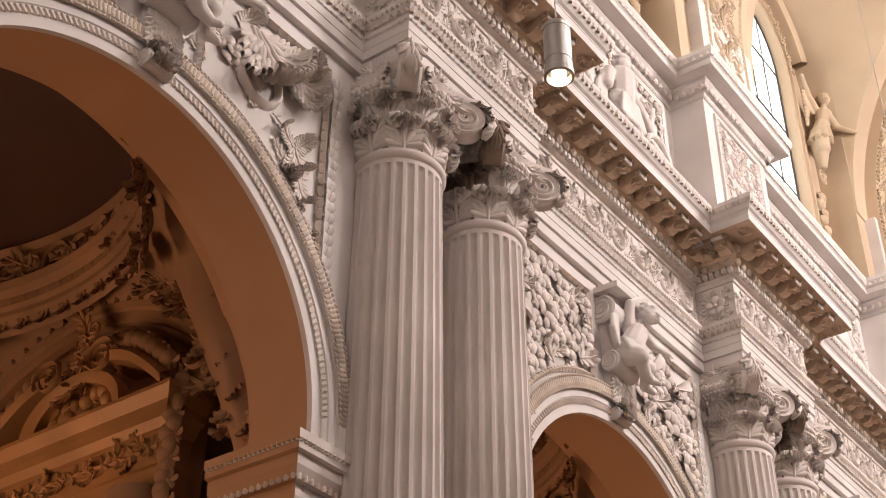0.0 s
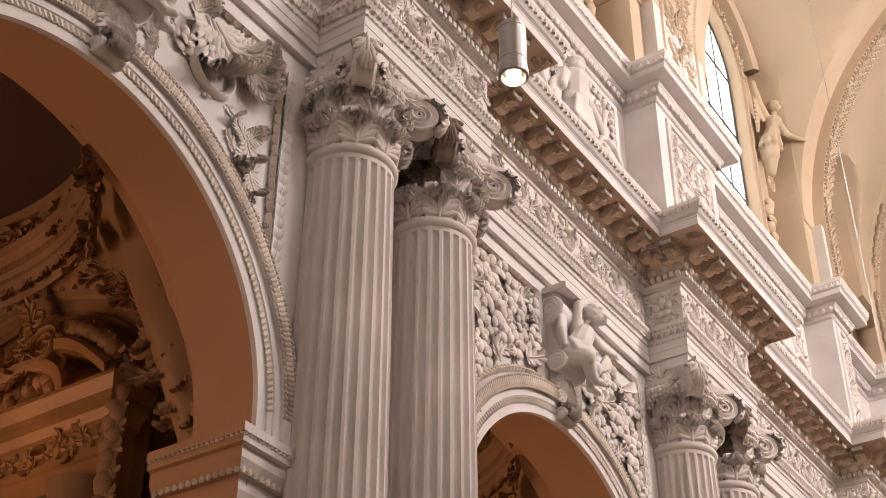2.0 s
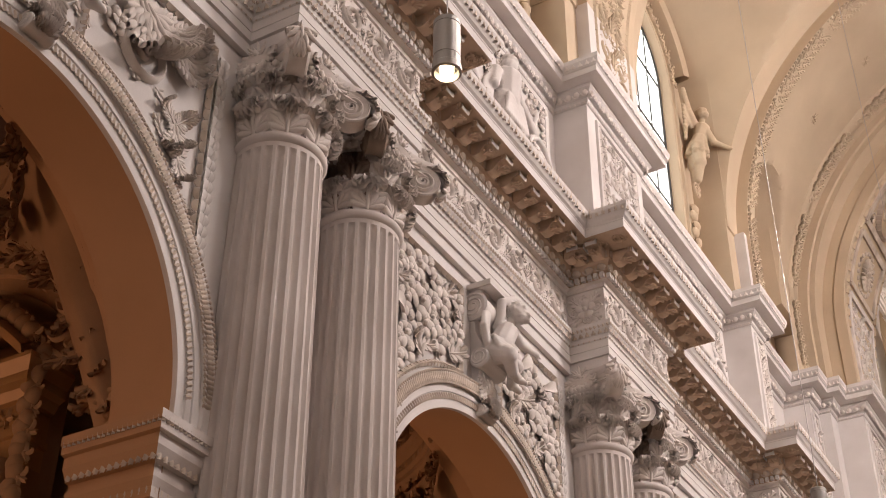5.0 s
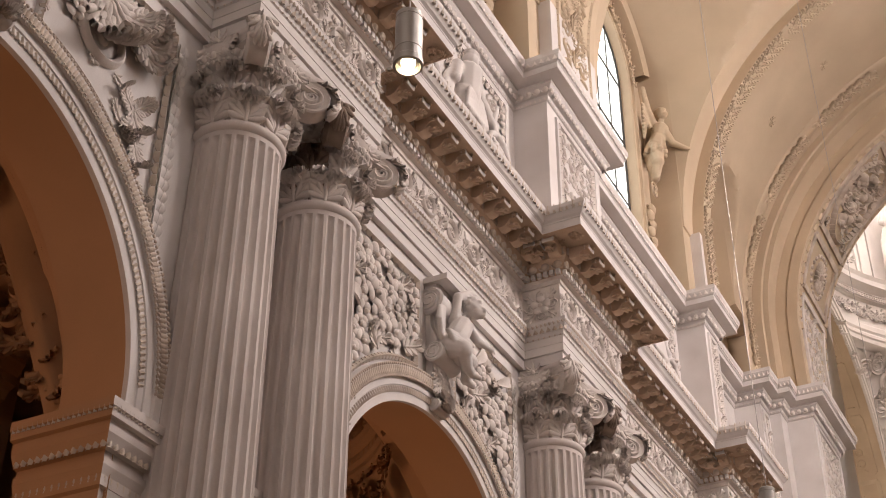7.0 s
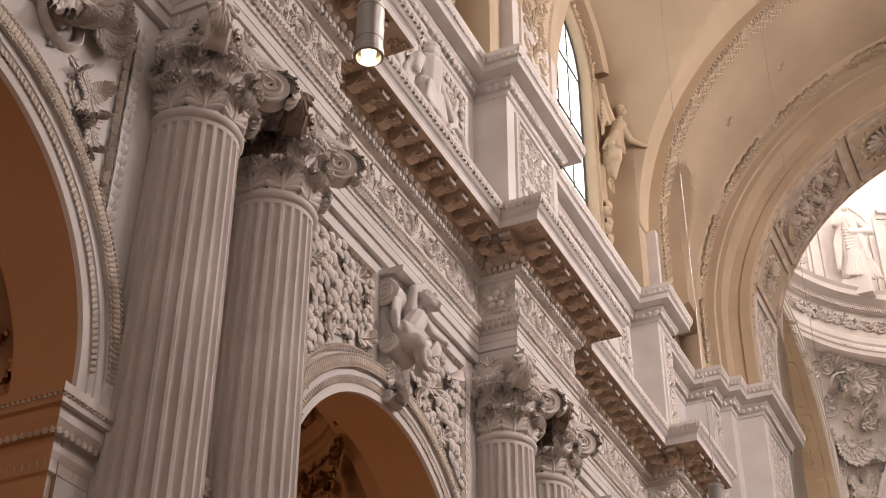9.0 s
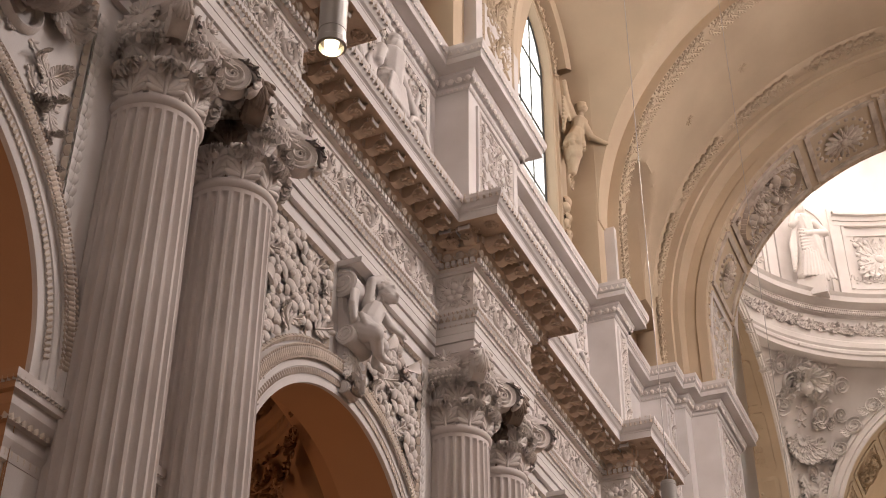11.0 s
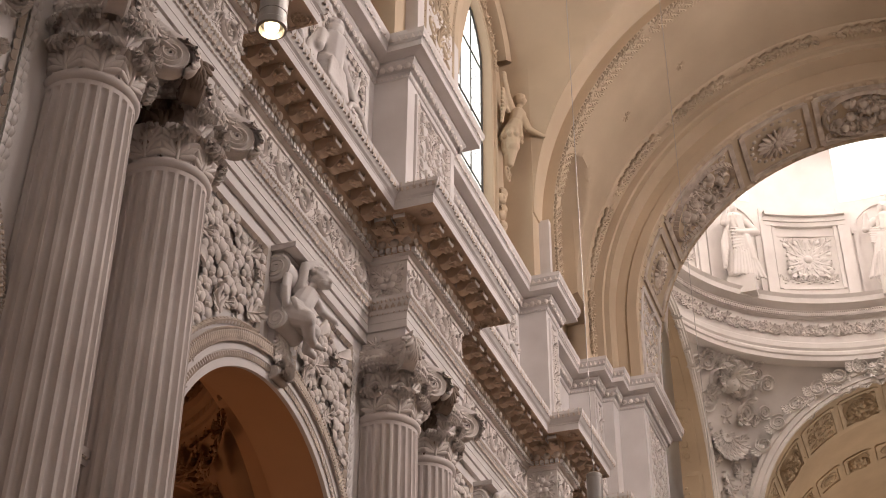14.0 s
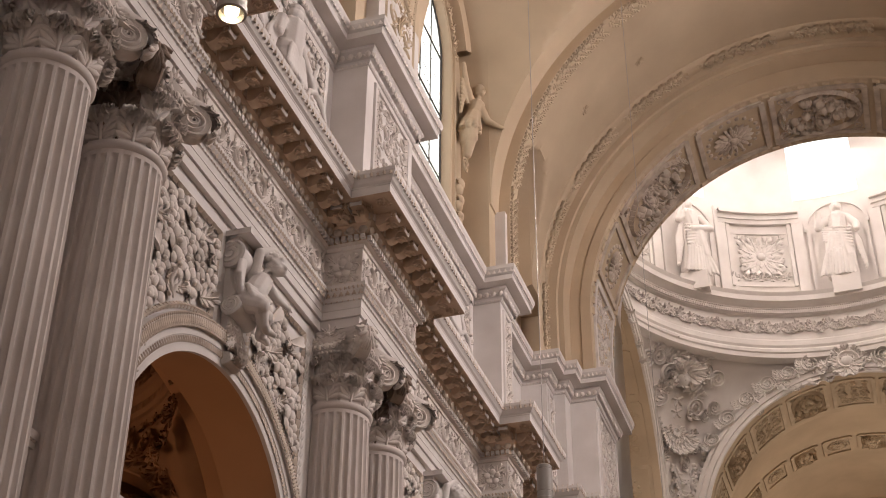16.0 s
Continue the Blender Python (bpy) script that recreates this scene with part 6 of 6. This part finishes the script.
def chapel(cy):
    ch = tagged(new("chapel"), "dim side chapel with brown stucco, oval dome and carved pendentives", "chapel", kind="structure")
    a_, b_, zr = 3.30, 2.60, 10.42
    rx, ry, zx, zy = 2.92, 3.10, 7.35, 7.40
    n, m = 20, 4
    for qx in (-1, 1):
        for qy in (-1, 1):
            low = [(rx * math.sin(math.pi / 2 * k / n), HY, zx + rx * math.cos(math.pi / 2 * k / n)) for k in range(n + 1)]
            low += [(rx + (HX - rx) * k / m, HY - (HY - ry) * k / m, zx) for k in range(1, m)]
            low += [(HX, ry * math.sin(math.pi / 2 * (1 - k / n)), zy + ry * math.cos(math.pi / 2 * (1 - k / n))) for k in range(n + 1)]
            rows = []
            for k, p in enumerate(low):
                a = math.pi / 2 * k / (len(low) - 1)
                top = Vector((a_ * math.sin(a), b_ * math.cos(a), zr))
                row = []
                for j in range(7):
                    v = Vector(p).lerp(top, j / 6)
                    row.append((CHX + qx * v.x, cy + qy * v.y, v.z + 0.15 * math.sin(math.pi * j / 6)))
                rows.append(row)
            bm = bmesh.new()
            grid(bm, rows)
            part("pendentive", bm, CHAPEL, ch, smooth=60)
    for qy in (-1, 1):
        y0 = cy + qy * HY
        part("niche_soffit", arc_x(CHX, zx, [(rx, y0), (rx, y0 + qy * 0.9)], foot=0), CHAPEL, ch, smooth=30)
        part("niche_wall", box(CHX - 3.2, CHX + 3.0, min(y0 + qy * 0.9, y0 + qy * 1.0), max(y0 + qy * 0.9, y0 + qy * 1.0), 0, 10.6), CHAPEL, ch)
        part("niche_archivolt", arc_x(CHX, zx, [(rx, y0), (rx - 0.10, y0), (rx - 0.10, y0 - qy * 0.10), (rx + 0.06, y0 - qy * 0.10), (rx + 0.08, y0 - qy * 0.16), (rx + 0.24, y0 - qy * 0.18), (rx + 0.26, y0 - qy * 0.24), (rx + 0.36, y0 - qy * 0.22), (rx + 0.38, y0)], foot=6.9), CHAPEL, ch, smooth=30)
    part("chapel_back", box(CHX - HX - 0.4, CHX - HX - 0.3, cy - 3.6, cy + 3.6, 0, 10.6), CHAPEL_SHADE, ch)
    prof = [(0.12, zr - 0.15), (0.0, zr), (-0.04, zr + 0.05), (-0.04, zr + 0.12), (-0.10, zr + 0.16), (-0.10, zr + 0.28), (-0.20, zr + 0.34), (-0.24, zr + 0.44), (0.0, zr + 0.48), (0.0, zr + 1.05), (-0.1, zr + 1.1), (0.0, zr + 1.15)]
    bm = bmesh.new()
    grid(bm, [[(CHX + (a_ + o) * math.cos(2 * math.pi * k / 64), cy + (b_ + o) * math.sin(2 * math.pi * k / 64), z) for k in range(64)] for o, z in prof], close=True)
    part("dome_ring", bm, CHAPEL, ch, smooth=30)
    bm = bmesh.new()
    grid(bm, [[(CHX + a_ * math.cos(e) * math.cos(2 * math.pi * k / 48), cy + b_ * math.cos(e) * math.sin(2 * math.pi * k / 48), zr + 1.15 + 2.6 * math.sin(e)) for k in range(48)] for e in np.linspace(0, math.pi / 2 - 0.01, 14)], close=True)
    part("chapel_dome", bm, CHAPEL_SHADE, ch, smooth=60)
    c = Carving()
    r = random.Random(3)
    for k in range(96):
        a = 2 * math.pi * k / 96
        x, y = CHX + (a_ - 0.05) * math.cos(a), cy + (b_ - 0.05) * math.sin(a)
        f = np.array([[-math.sin(a), 0, -math.cos(a), x], [math.cos(a), 0, -math.sin(a), y], [0, 1, 0, 0], [0, 0, 0, 1.0]])
        c.add(EGG, f @ turn(0, 0.19, 0, zr + 0.22) @ np.diag([1, 1, 1.3, 1]))
        if k % 2:
            c.add(LEAF, f @ turn(r.random() * 6, 0.46, 0, zr + 0.70))
            c.add(SPIRAL, f @ turn(r.random() * 6, 0.22, 0, zr + 0.75))
    for u, z0, z1 in ((1, 8.2, 9.9), (-1, 8.2, 9.9)):
        for k in range(22):
            t = k / 21
            x, y, z = CHX + u * (rx - 0.55 * t - 0.08), cy + HY - 0.10 - 0.45 * t, z0 + (z1 - z0) * t
            c.add((LEAF, SPIRAL, FLOWER5)[k % 3], facing(x + r.uniform(-0.25, 0.05) * u, y, z, "-y", r.random() * 6, (0.40, 0.20, 0.2)[k % 3]))
    for u in (1, -1):
        x, y, z = CHX + u * 2.55, cy + 2.62, 9.55
        c.add(SPIRAL_FINE, facing(x, y - 0.05, z, "-y", 0.5, 0.30) @ np.diag([u, 1, 1.8, 1]))
        for k in range(9):
            a = radians(-100 + 28 * k)
            c.add(LEAF, facing(x + u * 0.12 * math.cos(a), y - 0.06, z + 0.12 * math.sin(a), "-y", a * u, 0.50 - 0.02 * k) @ np.diag([1, 1, 1.3, 1]))
        for k in range(7):
            c.add(LEAF, facing(x + u * (0.10 + 0.05 * k), y + 0.05 * k, z - 0.25 - 0.20 * k, "-y", math.pi + 0.5 * (-1) ** k, 0.36))
            c.add(LEAF, facing(x - u * (0.05 + 0.14 * k), y + 0.02, z + 0.42 + 0.02 * k, "-y", u * 1.4 + 0.3 * (-1) ** k, 0.34))
    for qy in (-1, 1):
        for k in range(40):
            a = radians(4 + 172 * k / 39)
            c.add(LEAF_FINE, facing(CHX + (rx + 0.14) * math.cos(a), cy + qy * (HY - 0.20), zx + (rx + 0.14) * math.sin(a), "-y" if qy > 0 else "y", (a - math.pi / 2) * (1 if qy > 0 else -1), 0.17) @ np.diag([1, 1, 1.2, 1]))
    for k in range(60):
        # leaf crown on the lower edge of the ring, flowers on the spandrels below it
        a = 2 * math.pi * k / 60
        x, y = CHX + (a_ + 0.02) * math.cos(a), cy + (b_ + 0.02) * math.sin(a)
        f = np.array([[-math.sin(a), 0, -math.cos(a), x], [math.cos(a), 0, -math.sin(a), y], [0, 1, 0, 0], [0, 0, 0, 1.0]])
        c.add(LEAF, f @ turn(math.pi, 0.26, 0, zr + 0.06))
        if k % 15 in (4, 5, 6, 7, 8, 9, 10):
            c.add(LEAF, f @ turn(math.pi + 0.6 * (-1) ** k, 0.42, 0, zr - 0.12 - 0.11 * (3 - abs(k % 15 - 7))))
            c.add(BLOSSOM5, f @ turn(k, 0.15, 0, zr - 0.34 - 0.16 * (3 - abs(k % 15 - 7))))
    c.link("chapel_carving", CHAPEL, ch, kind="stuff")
    # altar on the east wall, its head with a broken pediment
    al = thing("altar", (0.22, cy, 0.68), "gilded brown altar head with curved pediment and fruit garlands", "altar", "chapel altars")
    yf = 2.90
    x0, x1, xm = -6.40, -3.42, -4.90
    plan = [(x1, yf + 0.4), (x1, yf), (x0, yf), (x0, yf + 0.4)][::-1]
    part("altar_entablature", run(plan, [(0, 6.9), (0.0, 7.15), (0.04, 7.16), (0.04, 7.24), (0, 7.25), (0, 7.56), (0.05, 7.58), (0.10, 7.68), (0.18, 7.72), (0.18, 7.82), (0.26, 7.95), (0.26, 8.0), (-0.3, 8.0)]), GILT, al)
    for s in (-1, 1):
        bm = bmesh.new()
        rows = []
        for t in np.linspace(0, 1, 14):
            x = xm + s * (1.55 - 1.05 * t)
            z = 8.0 + 0.62 * math.sin(t * math.pi * 0.5)
            rows.append([(x, yf + 0.3, z), (x, yf - 0.22, z), (x, yf - 0.26, z + 0.12), (x, yf - 0.12, z + 0.22), (x, yf + 0.3, z + 0.22)])
        grid(bm, rows)
        part("pediment_arm", bm, GILT, al, smooth=40)
        sc = Carving()
        sc.add(SPIRAL_FINE, facing(xm + s * 0.45, yf - 0.22, 8.72, "-y", 0.4, 0.24) @ np.diag([s, 1, 1.6, 1]))
        sc.link("pediment_scroll", GILT, al)
        g = Carving()
        for k in range(26):
            g.add(BALL if k % 3 else FLOWER5, facing(xm + s * (1.65 + 0.07 * math.sin(2.2 * k)), yf - 0.05, 8.15 - 0.085 * k, "-y", k, 0.115 if k % 3 else 0.15))
        for k in range(16):
            t = k / 15
            g.add(BALL if k % 2 else FLOWER5, facing(xm + s * (1.55 - 1.0 * t), yf - 0.1, 8.32 + 0.62 * math.sin(t * math.pi * 0.5), "-y", k, 0.12 if k % 2 else 0.15))
        g.link("fruit_garland", CHAPEL, al, kind="stuff")
    bm = bmesh.new()
    rows = [[(xm + 0.85 * math.cos(a) * q, yf - w, 8.02 + 0.62 * math.sin(a) * q) for q, w in ((0.8, 0.0), (0.8, 0.14), (0.9, 0.18), (1.0, 0.2), (1.0, 0.0))] for a in np.linspace(0, math.pi, 24)]
    grid(bm, rows)
    part("pediment_arch", bm, GILT, al, smooth=40)
    c = Carving()
    for k in range(22):
        c.add((LEAF, FLOWER5)[k % 2], facing(x0 + 0.2 + (x1 - x0 - 0.4) * k / 21, yf - 0.01, 7.4, "-y", r.random() * 6, (0.26, 0.14)[k % 2]))
        c.add((LEAF, BALL)[k % 2], facing(xm + r.uniform(-0.6, 0.6), yf - 0.02, 8.12 + r.random() * 0.3, "-y", r.random() * 6, (0.25, 0.1)[k % 2]))
    for k in range(12):
        c.add((LEAF, SPIRAL)[k % 2], facing(xm + 0.1 * (k % 3 - 1), yf - 0.12, 8.6 + 0.06 * k, "-y", r.random() * 6, (0.36, 0.14)[k % 2]))
    c.link("altar_carving", GILT, al, kind="stuff")
    for x in (x0 + 0.35, x1 - 0.35):
        part("altar_column", lathe([(0.26, 1.5), (0.24, 6.3), (0.28, 6.35), (0.26, 6.5), (0.34, 6.9)], 24, at=(x, yf + 0.05, 0)), CHAPEL, al, smooth=40)
    part("altar_table", box(x0, x1, yf - 0.6, yf + 0.8, -0.68, 1.5), CHAPEL, al)
    part("altar_back", box(x0 + 0.1, x1 - 0.1, yf + 0.25, yf + 0.7, 1.5, 8.2), CHAPEL, al)
    return ch


for cy in ARCHES[1:]:
    chapel(cy)
    # Added warm fill, aimed at the altar head; the chapel has no window here.
    window_light((CHX - 2.2, cy - 2.3, 5.6), (CHX + 0.6, cy + 3.0, 8.4), 1.6, 2.6, 200, (1.0, 0.56, 0.34))
part("wall_outer", box(-9.2, -8.8, -12, 34, 0, 18.0), CHAPEL, wall)
part("aisle_roof", box(-9.2, -1.85, -12, 34, 14.2, 14.5), CHAPEL, wall)
# added fill lamps for the choir and the transept; no windows stand there
window_light((CX + 6.0, far + 10.0, 17.0), (CX - 3.0, far + 4.0, 26.0), 3.0, 6.0, 1900, (1.0, 0.84, 0.70))
window_light((left - 6.5, CY - 4.0, 16.0), (left + 1.0, CY + 6.0, 24.0), 3.0, 5.0, 900, (1.0, 0.84, 0.70))
